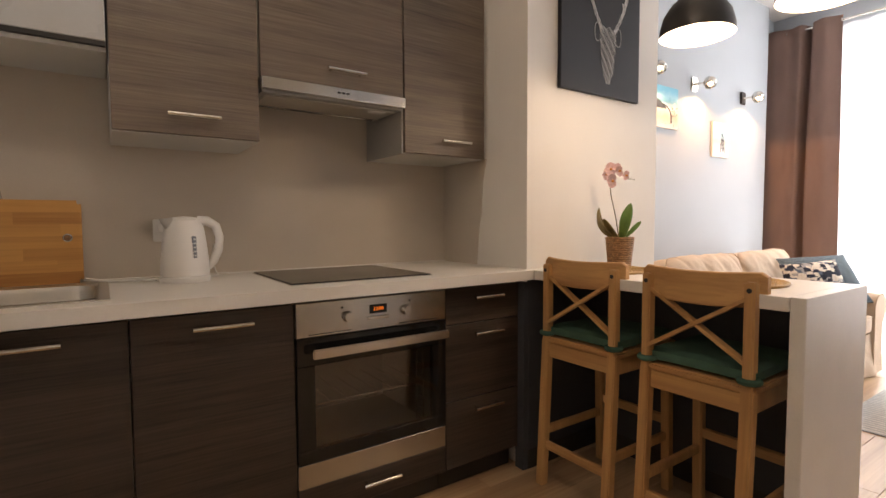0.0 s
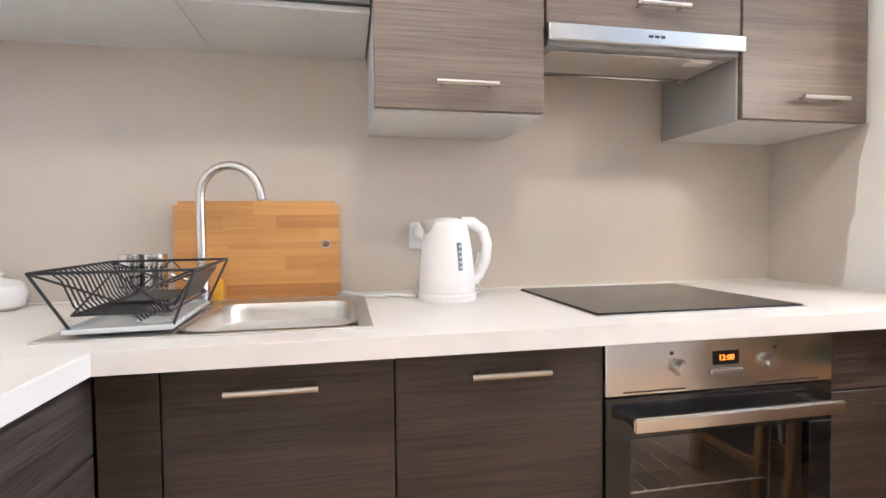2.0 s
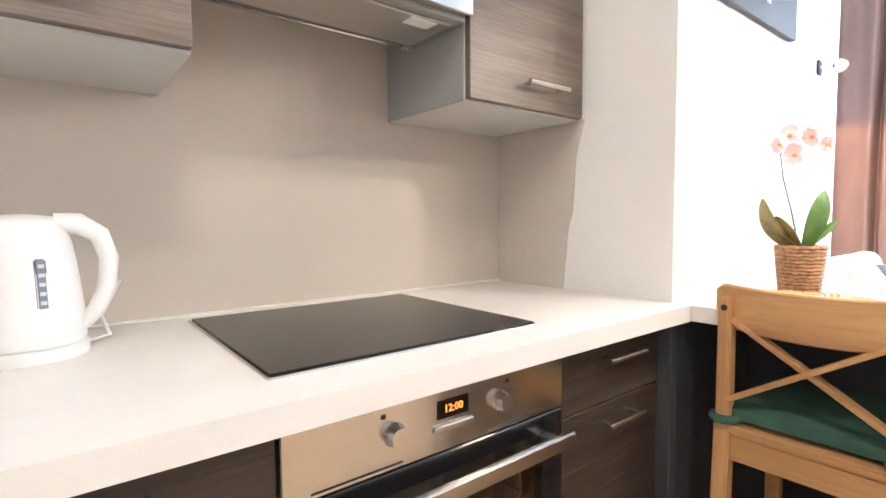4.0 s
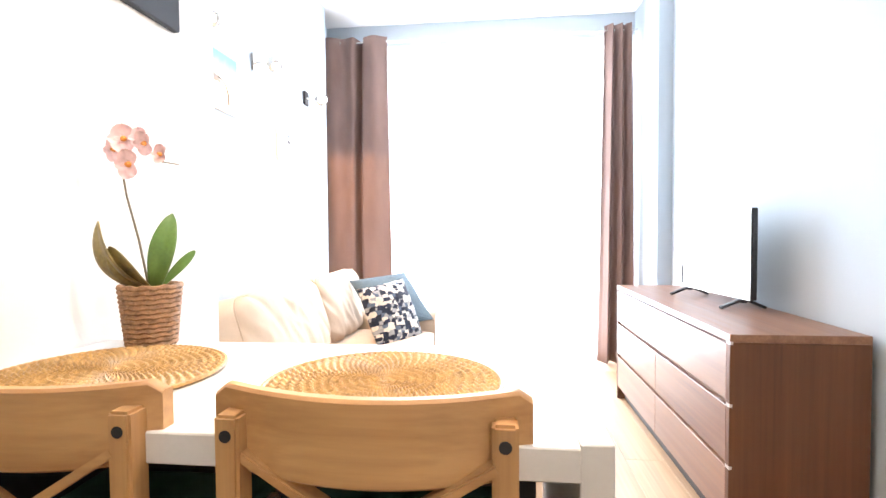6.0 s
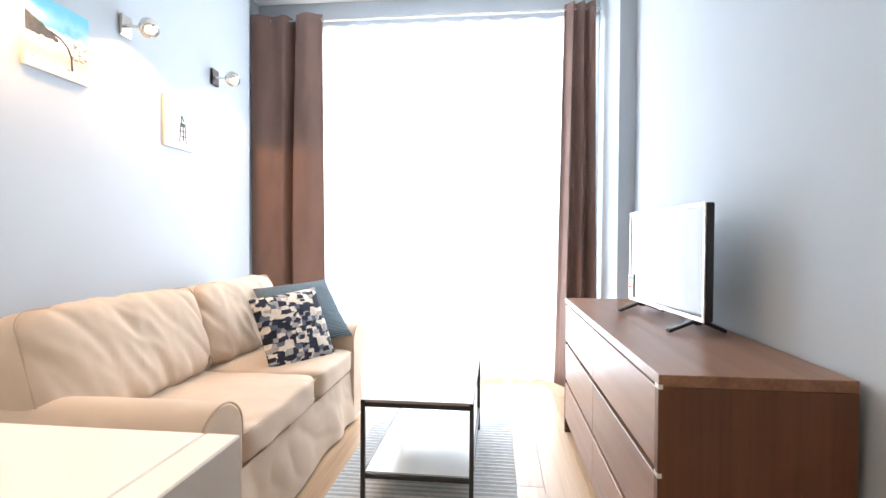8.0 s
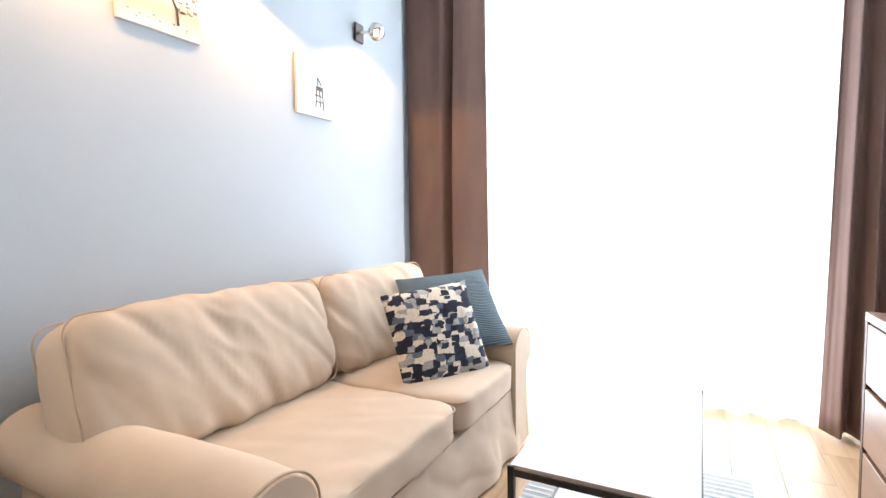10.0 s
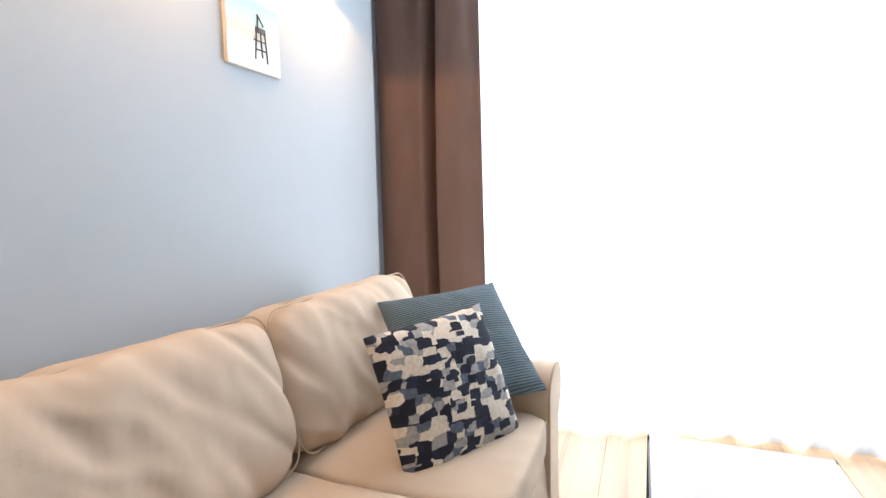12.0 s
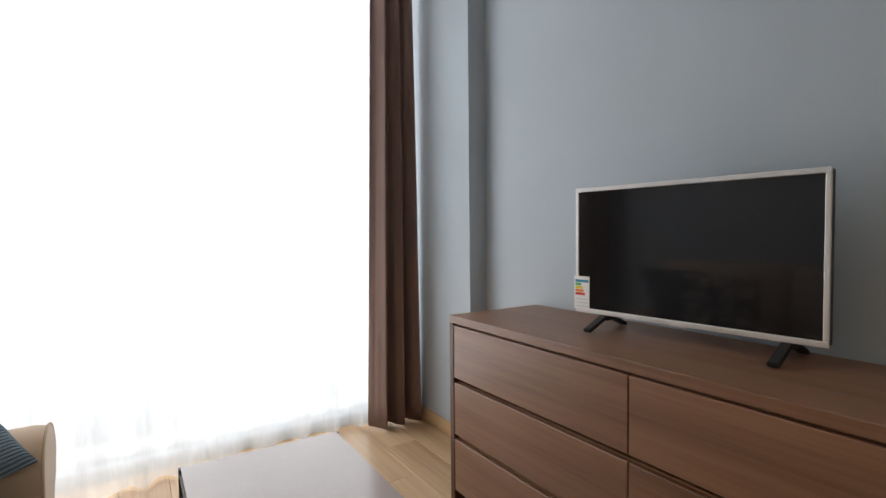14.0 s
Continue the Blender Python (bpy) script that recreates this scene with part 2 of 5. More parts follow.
def lathe(cx, cy, profile, bm=None, seg=32, cap=True):
    """A body turned about an upright axis from (radius, height) pairs."""
    bm = bm or bmesh.new()
    rings = [[bm.verts.new((cx + r * math.cos(2 * math.pi * k / seg), cy + r * math.sin(2 * math.pi * k / seg), z)) for k in range(seg)] for r, z in profile]
    for p, q in zip(rings, rings[1:]):
        for k in range(seg):
            bm.faces.new((p[k], p[(k + 1) % seg], q[(k + 1) % seg], q[k]))
    if cap:
        bm.faces.new(rings[0][::-1])
        bm.faces.new(rings[-1])
    return bm


def sheet(f, nu, nv, bm=None):
    """A surface over a grid: f(u, v) with u and v from 0 to 1."""
    bm = bm or bmesh.new()
    g = [[bm.verts.new(f(i / nu, j / nv)) for j in range(nv + 1)] for i in range(nu + 1)]
    for i in range(nu):
        for j in range(nv):
            bm.faces.new((g[i][j], g[i + 1][j], g[i + 1][j + 1], g[i][j + 1]))
    return bm


def pillow(m, w, h, d, n=22, wrinkle=0.008, square=3.0, seed=0.0, edge=0.12):
    """A stuffed cushion in the plane of m's x and y, d thick."""
    bm = bmesh.new()
    for s in (1, -1):
        def f(u, v):
            a, b = 2 * u - 1, 2 * v - 1
            t = max(0.0, (1 - abs(a) ** square) * (1 - abs(b) ** square)) ** 0.5
            p = Vector((a * w / 2 * (1 - 0.035 * (1 - b * b) * abs(a)), b * h / 2 * (1 - 0.035 * (1 - a * a) * abs(b)), s * d / 2 * (edge + (1 - edge) * t)))
            q = noise.noise(Vector((a * 1.3 + seed, b * 1.3, s * 3)))
            fold = 1 - abs(noise.noise(Vector((a * 2.6 + b * 1.5 + seed, b * 0.9 - a * 0.5, s * 5))))
            k = 0.9 * q + 1.1 * fold ** 3 - 0.4 + 0.35 * noise.noise(Vector((a * 5 + seed, b * 2.5 + a, s * 7)))
            p.z += s * wrinkle * k * (0.4 + t)
            p.x += 0.4 * wrinkle * k
            return m @ p
        sheet(f, n, n, bm)
    bmesh.ops.remove_doubles(bm, verts=bm.verts, dist=0.0004)
    rim = [e for e in bm.edges if len(e.link_faces) == 1]
    if rim:
        bmesh.ops.bridge_loops(bm, edges=rim)
    return bm


def bolster(m, w, h, d, p=5.0, cuts=22, bulge=0.18, wrinkle=0.010, seed=0.0, crease=0.0):
    """A thick boxed cushion with soft round edges, in the plane of m's x and y."""
    bm = bmesh.new()
    bmesh.ops.create_cube(bm, size=2)
    bmesh.ops.subdivide_edges(bm, edges=bm.edges, cuts=cuts, use_grid_fill=True)
    for v in bm.verts:
        x, y, z = v.co
        k = (abs(x) ** p + abs(y) ** p + abs(z) ** p) ** (1 / p)
        x, y, z = x / k, y / k, z / k
        swell = 1 + bulge * (1 - x * x) * (1 - y * y)
        q = Vector((x * w / 2, y * h / 2, z * d / 2 * swell))
        fold = 1 - abs(noise.noise(Vector((x * 2.4 * w / h + y * 1.6 + seed, y * 0.9 - x * 0.8, seed))))
        fine_ = noise.noise(Vector((x * 5 * w / h + seed, y * 3 + x, 7.0)))
        q.z += (1 if z > 0 else -1) * wrinkle * (0.9 * fold ** 2 + 0.7 * noise.noise(Vector((x * 1.7 + seed, y * 1.7, 2.0))) + 0.3 * fine_ - 0.4) * (1 - 0.5 * abs(x))
        if crease:
            # long soft creases that run down from the upper seam, deepest near the edges
            px, py = x * w / 2, y * h / 2
            line = noise.noise(Vector((px * 4.5 + py * 3.6 + seed, py * 1.2 - px * 0.4, seed + 3)))
            ridge = math.exp(-(line / 0.13) ** 2)
            near = 0.35 + 0.65 * max(abs(y) ** 2, abs(x) ** 4)
            q.z -= (1 if z > 0 else -1) * crease * 0.0105 * ridge * near
            q.y += crease * 0.006 * noise.noise(Vector((px * 9 + seed, 1.0, z)))
        q.y += 0.5 * wrinkle * noise.noise(Vector((x * 2.6 * w / h + seed, 4.0, z)))
        v.co = m @ q
    return bm


def piping_path(m, w, h, z, r, n=8):
    pts = []
    for cx_, cy_, a0 in ((w / 2 - r, h / 2 - r, 0), (-w / 2 + r, h / 2 - r, 90), (-w / 2 + r, -h / 2 + r, 180), (w / 2 - r, -h / 2 + r, 270)):
        pts += [m @ Vector((cx_ + r * math.cos(radians(a0 + 90 * k / n)), cy_ + r * math.sin(radians(a0 + 90 * k / n)), z)) for k in range(n + 1)]
    return pts


def upright(bm, m):
    """Turns a bmesh in place by m."""
    bmesh.ops.transform(bm, matrix=m, verts=bm.verts)
    return bm


def write(text, m, size, mat, parent, name="writing", extrude=0.0006):
    """Raised letters as a mesh part; m: x along the line, z out of the surface."""
    curve = bpy.data.curves.new(name, "FONT")
    curve.body, curve.size, curve.extrude, curve.resolution_u = text, size, extrude, 2
    curve.align_x, curve.align_y = "CENTER", "CENTER"
    tmp = new("tmp_text", curve)
    data = bpy.data.meshes.new_from_object(tmp.evaluated_get(bpy.context.evaluated_depsgraph_get()))
    bpy.data.objects.remove(tmp)
    bm = bmesh.new()
    bm.from_mesh(data)
    bmesh.ops.transform(bm, matrix=m, verts=bm.verts)
    return part(name, bm, mat, parent)


# ---- the setting ----
XL, XW, YK, YS, YD, TOP = -1.07, 5.50, 2.38, 2.28, -0.48, 3.06
PX0, PX1, PY = 1.53, 2.50, 1.745


def setting(name, bm, mat, label, category="wall"):
    return solid(name, bm, mat, label, category, "structure")


setting("wall_kitchen", box(XL - 0.12, PX0, YK, YK + 0.15, 0, TOP), M["splash"], "smooth beige grey painted kitchen wall behind the worktop")
setting("wall_pillar", box(PX0, PX1, PY, YK + 0.15, 0, TOP), M["wall_white"], "warm white wall block between kitchen and sofa")
# splash paint plus the wall cabinet's shadow, drawn as one slanted beige patch
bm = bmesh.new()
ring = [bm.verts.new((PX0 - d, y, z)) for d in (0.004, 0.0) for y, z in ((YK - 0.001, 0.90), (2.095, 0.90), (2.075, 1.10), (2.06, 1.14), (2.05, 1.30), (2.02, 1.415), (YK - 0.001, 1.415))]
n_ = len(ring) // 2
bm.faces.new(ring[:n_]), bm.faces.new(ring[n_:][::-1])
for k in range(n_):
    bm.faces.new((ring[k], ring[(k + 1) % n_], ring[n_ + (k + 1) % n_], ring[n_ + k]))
setting("wall_splash_return", bm, M["splash"], "beige grey paint and cabinet shadow as one patch on the white wall")
setting("wall_recess", box(5.10, XW + 0.3, 2.40, YS + 0.25, 0, TOP), M["wall_blue"], "blue grey recessed wall behind the curtain")
setting("wall_sofa", box(PX1, 5.10, YS, YS + 0.25, 0, TOP), M["wall_blue"], "pale blue grey painted wall behind the sofa")
setting("wall_dresser", box(1.75, 4.86, YD - 0.15, YD, 0, TOP), M["wall_blue"], "pale blue grey painted wall behind the dresser")
setting("wall_pilaster", box(4.86, XW + 0.3, YD - 0.15, -0.375, 0, TOP), M["wall_blue"], "blue grey pilaster beside the tall window")
setting("wall_hall_side", box(1.63, 1.75, -1.9, YD, 0, TOP), M["wall_white"], "white hall wall behind the kitchen")
setting("wall_hall_back", box(XL - 0.12, 1.75, -2.02, -1.9, 0, TOP), M["wall_white"], "white hall wall at the back")
setting("wall_left", box(XL - 0.12, XL, -1.9, YK, 0, TOP), M["wall_white"], "white wall at the end of the kitchen")
setting("ceiling", box(XL - 0.12, XW + 0.3, -2.02, YK + 0.15, TOP, TOP + 0.12), M["ceiling"], "plain white ceiling", "ceiling")
# window wall, with an opening for the tall window
WY0, WY1, WZ0, WZ1 = -0.355, 1.96, 0.06, 2.80
bm = box(XW, XW + 0.3, -0.375, WY0, 0, TOP)
box(XW, XW + 0.3, WY1, 2.40, 0, TOP, bm=bm)
box(XW, XW + 0.3, WY0, WY1, WZ1, TOP, bm=bm)
box(XW, XW + 0.3, WY0, WY1, 0, WZ0, bm=bm)
setting("wall_window", bm, M["wall_blue"], "pale blue grey wall round the tall window")

window = thing("window_1", (XW + 0.12, 0.95, WZ0), "tall white plastic balcony window, bright daylight outside", "window", kind="structure")
fr = box(XW + 0.08, XW + 0.15, WY0, WY0 + 0.07, WZ0, WZ1, 0.006)
box(XW + 0.08, XW + 0.15, WY1 - 0.07, WY1, WZ0, WZ1, 0.006, fr)
box(XW + 0.08, XW + 0.15, WY0 + 0.07, WY1 - 0.07, WZ1 - 0.07, WZ1, 0.006, fr)
box(XW + 0.08, XW + 0.15, WY0 + 0.07, WY1 - 0.07, WZ0, WZ0 + 0.07, 0.006, fr)
box(XW + 0.08, XW + 0.15, 0.79, 0.89, WZ0 + 0.07, WZ1 - 0.07, 0.006, fr)
part("window_frame", fr, M["frame_white"], window)
for a, b in ((WY0 + 0.07, 0.79), (0.89, WY1 - 0.07)):
    ob = part("pane", box(XW + 0.11, XW + 0.116, a, b, WZ0 + 0.07, WZ1 - 0.07), M["glass"], window)
    ob.visible_shadow = False

# skirting
bm = box(4.86 + 0.001, XW, -0.375, -0.36, 0.004, 0.075, 0.003)
box(1.75, 4.845, YD, YD + 0.015, 0.004, 0.075, 0.003, bm)
box(4.845, 4.86, YD, -0.36, 0.004, 0.075, 0.003, bm)
box(PX1, 5.10, YS - 0.015, YS, 0.004, 0.075, 0.003, bm)
setting("baseboard", bm, M["skirting"], "light oak skirting board along the walls", "skirting")

# ---- kitchen ----
CZ = 0.90  # worktop height
FY = 1.765  # plane of the cabinet fronts


def bar_handle(parent, a, b, out, r=0.0072, stand=0.030):
    """A round bar on two posts from a to b; out: away from the front."""
    a, b, out = Vector(a), Vector(b), Vector(out)
    d = (b - a).normalized()
    bm = tube([a + out * stand, b + out * stand], r)
    for p in (a + d * 0.018, b - d * 0.018):
        tube([p, p + out * stand], 0.005, bm)
    return part("handle", bm, M["chrome"], parent, "brushed steel bar handle", True)


def base_unit(x0, x1, splits, label, name="base_cabinet", handles="top"):
    """A cabinet under the worktop, with a door or drawers; splits: heights of the front gaps."""
    u = thing(name, ((x0 + x1) / 2, 2.05, 0.0), label, "cabinet", "kitchen base cabinets")
    part("body", box(x0 + 0.001, x1 - 0.001, FY + 0.021, YK - 0.01, 0.10, CZ - 0.0415, 0.001), M["carcass"], u)
    part("plinth", box(x0 + 0.001, x1 - 0.001, FY + 0.06, FY + 0.075, 0.0, 0.10), M["plinth"], u)
    for z0, z1 in zip(splits, splits[1:]):
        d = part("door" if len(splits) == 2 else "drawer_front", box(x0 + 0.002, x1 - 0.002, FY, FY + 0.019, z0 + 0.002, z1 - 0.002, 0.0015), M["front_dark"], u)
        c, w = (x0 + x1) / 2 - (0.015 if x0 < 0 else -0.01), 0.085 if len(splits) == 2 else 0.075
        bar_handle(d, (c - w, FY, z1 - 0.045), (c + w, FY, z1 - 0.045), (0, -1, 0))
    return u


Z1 = CZ - 0.055
base_unit(-0.395, 0.040, (0.10, Z1), "grey brown wood-grain base cabinet under the sink")
base_unit(0.040, 0.500, (0.10, Z1), "grey brown wood-grain base cabinet beside the oven")
base_unit(1.105, 1.500, (0.10, 0.38, 0.695, Z1), "grey brown base unit with three drawers under the worktop", "drawer_unit")
solid("corner_filler", box(1.5005, 1.5295, PY - 0.014, FY + 0.019, 0.0, Z1, 0.001), M["dark_panel"], "dark blue grey filler panel at the corner of the units", "panel")
fp = thing("filler_panel", (-0.449, FY + 0.01, 0.0), "grey brown filler strip in the cabinet corner", "panel")
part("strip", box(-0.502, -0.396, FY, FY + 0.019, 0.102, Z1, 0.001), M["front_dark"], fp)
part("plinth", box(-0.502, -0.396, FY + 0.06, FY + 0.075, 0.0, 0.10), M["plinth"], fp)
part("backing", box(-0.502, -0.396, FY + 0.0195, FY + 0.059, 0.085, 0.30), M["carcass"], fp)

# short wing of the worktop run at the kitchen's end
wing = thing("wing_cabinet", (-0.74, 1.55, 0.0), "grey brown wood-grain drawer cabinet under the short worktop wing", "cabinet", "kitchen base cabinets")
part("body", box(XL + 0.01, -0.526, 1.345, FY - 0.002, 0.10, CZ - 0.0415, 0.001), M["front_dark_y"], wing)
part("plinth", box(XL + 0.01, -0.57, 1.36, FY - 0.002, 0.0, 0.10), M["plinth"], wing)
for z0, z1 in ((0.10, 0.40), (0.40, 0.70), (0.70, Z1)):
    part("drawer_front", box(-0.524, -0.505, 1.345, FY - 0.004, z0 + 0.002, z1 - 0.002, 0.0015), M["front_dark_y"], wing)

# flush ceiling light over the kitchen floor
cl = thing("ceiling_light", (0.25, 0.45, TOP - 0.09), "round white flush ceiling light over the kitchen floor", "ceiling light")
part("base", lathe(0.25, 0.45, [(0.15, TOP - 0.0005), (0.15, TOP - 0.02)], seg=32), M["frame_white"], cl, smooth=True)
M["opal"] = glow("lit_opal_glass", (1.0, 0.80, 0.58), 3.0)
part("diffuser", lathe(0.25, 0.45, [(0.148, TOP - 0.0205), (0.14, TOP - 0.05), (0.10, TOP - 0.075), (0.02, TOP - 0.088)], seg=32), M["opal"], cl, "lit opal glass dome", True)
lamp("ceiling_light_glow", "POINT", Matrix.Translation((0.25, 0.45, TOP - 0.17)), 24, (1.0, 0.86, 0.68), radius=0.08)

# worktop: one continuous L with a cut-out for the sink and the hob
SX0, SX1, SY0, SY1 = -0.62, 0.002, 1.79, 2.29
HX0, HX1, HY0, HY1 = 0.50, 1.065, 1.795, 2.31
z0, z1 = CZ - 0.041, CZ
WY = 1.697  # front edge of the worktop
wt = thing("worktop", (0.3, 2.06, z0), "continuous cream white laminate kitchen worktop", "worktop")
xs, ys = (XL, SX0 + 0.012, SX1 - 0.012, PX0), (WY, SY0 + 0.012, SY1 - 0.012, YK)
bm = bmesh.new()
grid = {(i, j, k): bm.verts.new((xs[i], ys[j], (z0, z1)[k])) for i in range(4) for j in range(4) for k in range(2)}
for i in range(3):
    for j in range(3):
        if (i, j) != (1, 1):
            for k in range(2):
                bm.faces.new([grid[p + (k,)] for p in ((i, j), (i + 1, j), (i + 1, j + 1), (i, j + 1))])
rim_ = [((i, 0), (i + 1, 0)) for i in range(3)] + [((i, 3), (i + 1, 3)) for i in range(3)] + [((0, j), (0, j + 1)) for j in range(3)] + [((3, j), (3, j + 1)) for j in range(3)]
rim_ += [((1, 1), (2, 1)), ((1, 2), (2, 2)), ((1, 1), (1, 2)), ((2, 1), (2, 2))]
for p, q in rim_:
    bm.faces.new((grid[p + (0,)], grid[q + (0,)], grid[q + (1,)], grid[p + (1,)]))
bmesh.ops.bevel(bm, geom=[e for e in bm.edges if len(e.link_faces) == 2 and e.calc_face_angle() > 1.0], offset=0.002, segments=1, affect="EDGES")
part("slab", bm, M["worktop"], wt)
part("wing_slab", box(XL, -0.474, 1.32, WY - 0.0005, z0, z1, 0.002), M["worktop"], wt)
part("backsplash_strip", box(XL, PX0 - 0.001, YK - 0.012, YK, CZ, CZ + 0.006, 0.002), M["worktop"], wt)

# breakfast bar
bar = thing("breakfast_bar", (1.84, 1.23, 0.0), "cream white laminate breakfast bar with a dark back panel", "bar counter")
BX0, BX1, BY0 = 1.545, 2.03, 0.692
part("bar_top", box(PX0 + 0.002, BX1, BY0 + 0.0405, PY - 0.001, z0, z1, 0.002), M["worktop"], bar)
part("end_panel", box(BX0, BX1, BY0, BY0 + 0.040, 0.0, z1, 0.002), M["worktop"], bar)
part("back_panel", box(2.00, 2.02, BY0 + 0.056, PY - 0.001, 0.09, z0 - 0.001, 0.001), M["dark_panel"], bar)
part("plinth", box(2.005, 2.015, BY0 + 0.056, PY - 0.001, 0.0, 0.088, 0.001), M["plinth"], bar)

# hob
hob = thing("hob", (0.78, 2.05, CZ), "black ceramic glass hob with a thin steel rim in the worktop", "hob")
part("rim", box(HX0, HX1, HY0, HY1, CZ - 0.006, CZ + 0.003, 0.001), M["chrome"], hob)
part("glass_plate", box(HX0 + 0.006, HX1 - 0.006, HY0 + 0.006, HY1 - 0.006, CZ + 0.0031, CZ + 0.007, 0.001), M["hob"], hob)

# oven
OX0, OX1 = 0.503, 1.102
ov = thing("oven", (0.8, 2.05, 0.0), "built-in steel oven with a black glass door and orange clock", "oven")
M["enamel"] = material("grey_oven_enamel", (0.27, 0.285, 0.30), 0.4, var=0.15, scale=6, bump=0.0)
for nm, q in (("inner_side", (OX0, OX0 + 0.055, FY + 0.022, 2.20, 0.207, Z1 - 0.002)), ("inner_side", (OX1 - 0.055, OX1, FY + 0.022, 2.20, 0.207, Z1)), ("inner_floor", (OX0 + 0.0555, OX1 - 0.0555, FY + 0.022, 2.1995, 0.207, 0.31)), ("inner_top", (OX0 + 0.0555, OX1 - 0.0555, FY + 0.022, 2.1995, 0.66, Z1))):
    part(nm, box(*q), M["enamel"], ov)
cp = part("control_panel", box(OX0, OX1, FY - 0.004, FY + 0.0215, Z1 - 0.119, Z1 - 0.002, 0.002), M["steel"], ov, "brushed steel control panel")
Y = FY - 0.004
for x in (0.685, 0.92):
    kb = tube([(x, Y, Z1 - 0.062), (x, Y - 0.004, Z1 - 0.062), (x, Y - 0.02, Z1 - 0.062)], [0.02, 0.0175, 0.016], seg=24)
    box(x - 0.0015, x + 0.0015, Y - 0.0206, Y - 0.02, Z1 - 0.062, Z1 - 0.047, bm=kb)
    part("knob", kb, M["chrome"], cp, "round steel knob", True)
    part("indicator", box(x - 0.024 if x < 0.8 else x + 0.014, x - 0.016 if x < 0.8 else x + 0.022, Y - 0.001, Y, Z1 - 0.032, Z1 - 0.025), M["black"], cp)
dsp = part("display", box(0.770, 0.840, Y - 0.0015, Y, Z1 - 0.062, Z1 - 0.030, 0.001), M["black_glass"], cp, "black display window")
M["digits"] = glow("orange_digits", (1.0, 0.22, 0.02), 1.1)
write("12:00", Matrix.Translation((0.805, Y - 0.0022, Z1 - 0.046)) @ pose(0, 0, 0, 90), 0.019, M["digits"], dsp, "clock_digits")
part("button_bar", box(0.762, 0.848, Y - 0.007, Y, Z1 - 0.083, Z1 - 0.072, 0.002), M["chrome"], cp)
for x0, x1 in ((0.545, 0.70), (0.89, 1.06)):
    part("vent_slot", box(x0, x1, Y - 0.0008, Y, Z1 - 0.112, Z1 - 0.109), M["black"], cp)
dz1, dz0 = Z1 - 0.122, 0.295
od = part("oven_door", box(OX0, OX1, FY - 0.004, FY + 0.0215, dz1 - 0.095, dz1, 0.002), M["black_glass"], ov, "black glass oven door")
part("door_bottom", box(OX0, OX1, FY - 0.004, FY + 0.0215, dz0 - 0.001, dz0 + 0.045, 0.001), M["black_glass"], od)
part("door_side", box(OX0, OX0 + 0.062, FY - 0.004, FY + 0.0215, dz0 + 0.045, dz1 - 0.095, 0.001), M["black_glass"], od)
part("door_side", box(OX1 - 0.062, OX1, FY - 0.004, FY + 0.0215, dz0 + 0.045, dz1 - 0.095, 0.001), M["black_glass"], od)
M["smoked"] = glass("smoked_oven_glass", (0.50, 0.50, 0.50))
M["smoked"].node_tree.nodes["Principled BSDF"].inputs["IOR"].default_value = 1.7
part("door_window", box(OX0 + 0.06, OX1 - 0.06, FY - 0.0035, FY + 0.003, dz0 + 0.043, dz1 - 0.094), M["smoked"], od, "smoked glass oven window")
hb = box(OX0 + 0.040, OX1 - 0.014, FY - 0.054, FY - 0.038, dz1 - 0.062, dz1 - 0.030, 0.004, seg=2)
for x in (OX0 + 0.06, OX1 - 0.06):
    box(x - 0.012, x + 0.012, FY - 0.040, FY - 0.004, dz1 - 0.056, dz1 - 0.036, 0.003, hb)
part("door_handle", hb, M["chrome"], od, "wide steel oven handle")
# the cavity shows through the window
part("inner_back", box(OX0, OX1, 2.2005, 2.215, 0.207, Z1), M["enamel"], ov)
rk = bmesh.new()
for z in (0.47,):
    tube([(OX0 + 0.07, FY + 0.06, z), (OX1 - 0.07, FY + 0.06, z)], 0.003, rk, 6)
    for i in range(8):
        x = OX0 + 0.08 + i * 0.0628
        tube([(x, FY + 0.06, z), (x, FY + 0.36, z)], 0.0018, rk, 5)
part("oven_rack", rk, M["chrome"], ov, "wire oven rack")
sg = bmesh.new()
for x in (OX1 - 0.075,):
    for y in (FY + 0.05, FY + 0.10):
        tube([(x, y, 0.30), (x, y, 0.60)], 0.0022, sg, 6)
    for i in range(7):
        tube([(x, FY + 0.05, 0.32 + i * 0.045), (x, FY + 0.10, 0.32 + i * 0.045)], 0.0022, sg, 6)
part("rack_guide", sg, M["chrome"], ov)
part("kick_strip", box(OX0, OX1, FY - 0.002, FY + 0.0215, 0.208, dz0 - 0.003, 0.002), M["steel"], ov, "brushed steel strip under the door")
un = thing("kick_cabinet", (0.8, 2.0, 0.0), "grey brown drawer front under the oven", "drawer", "kitchen base cabinets")
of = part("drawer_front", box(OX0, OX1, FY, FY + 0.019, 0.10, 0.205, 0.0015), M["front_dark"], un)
part("plinth", box(OX0, OX1, FY + 0.06, FY + 0.075, 0.0, 0.10), M["plinth"], un)
bar_handle(of, (0.73, FY, 0.165), (0.88, FY, 0.165), (0, -1, 0))

# wall cabinets
UY, UT = 2.015, 2.16


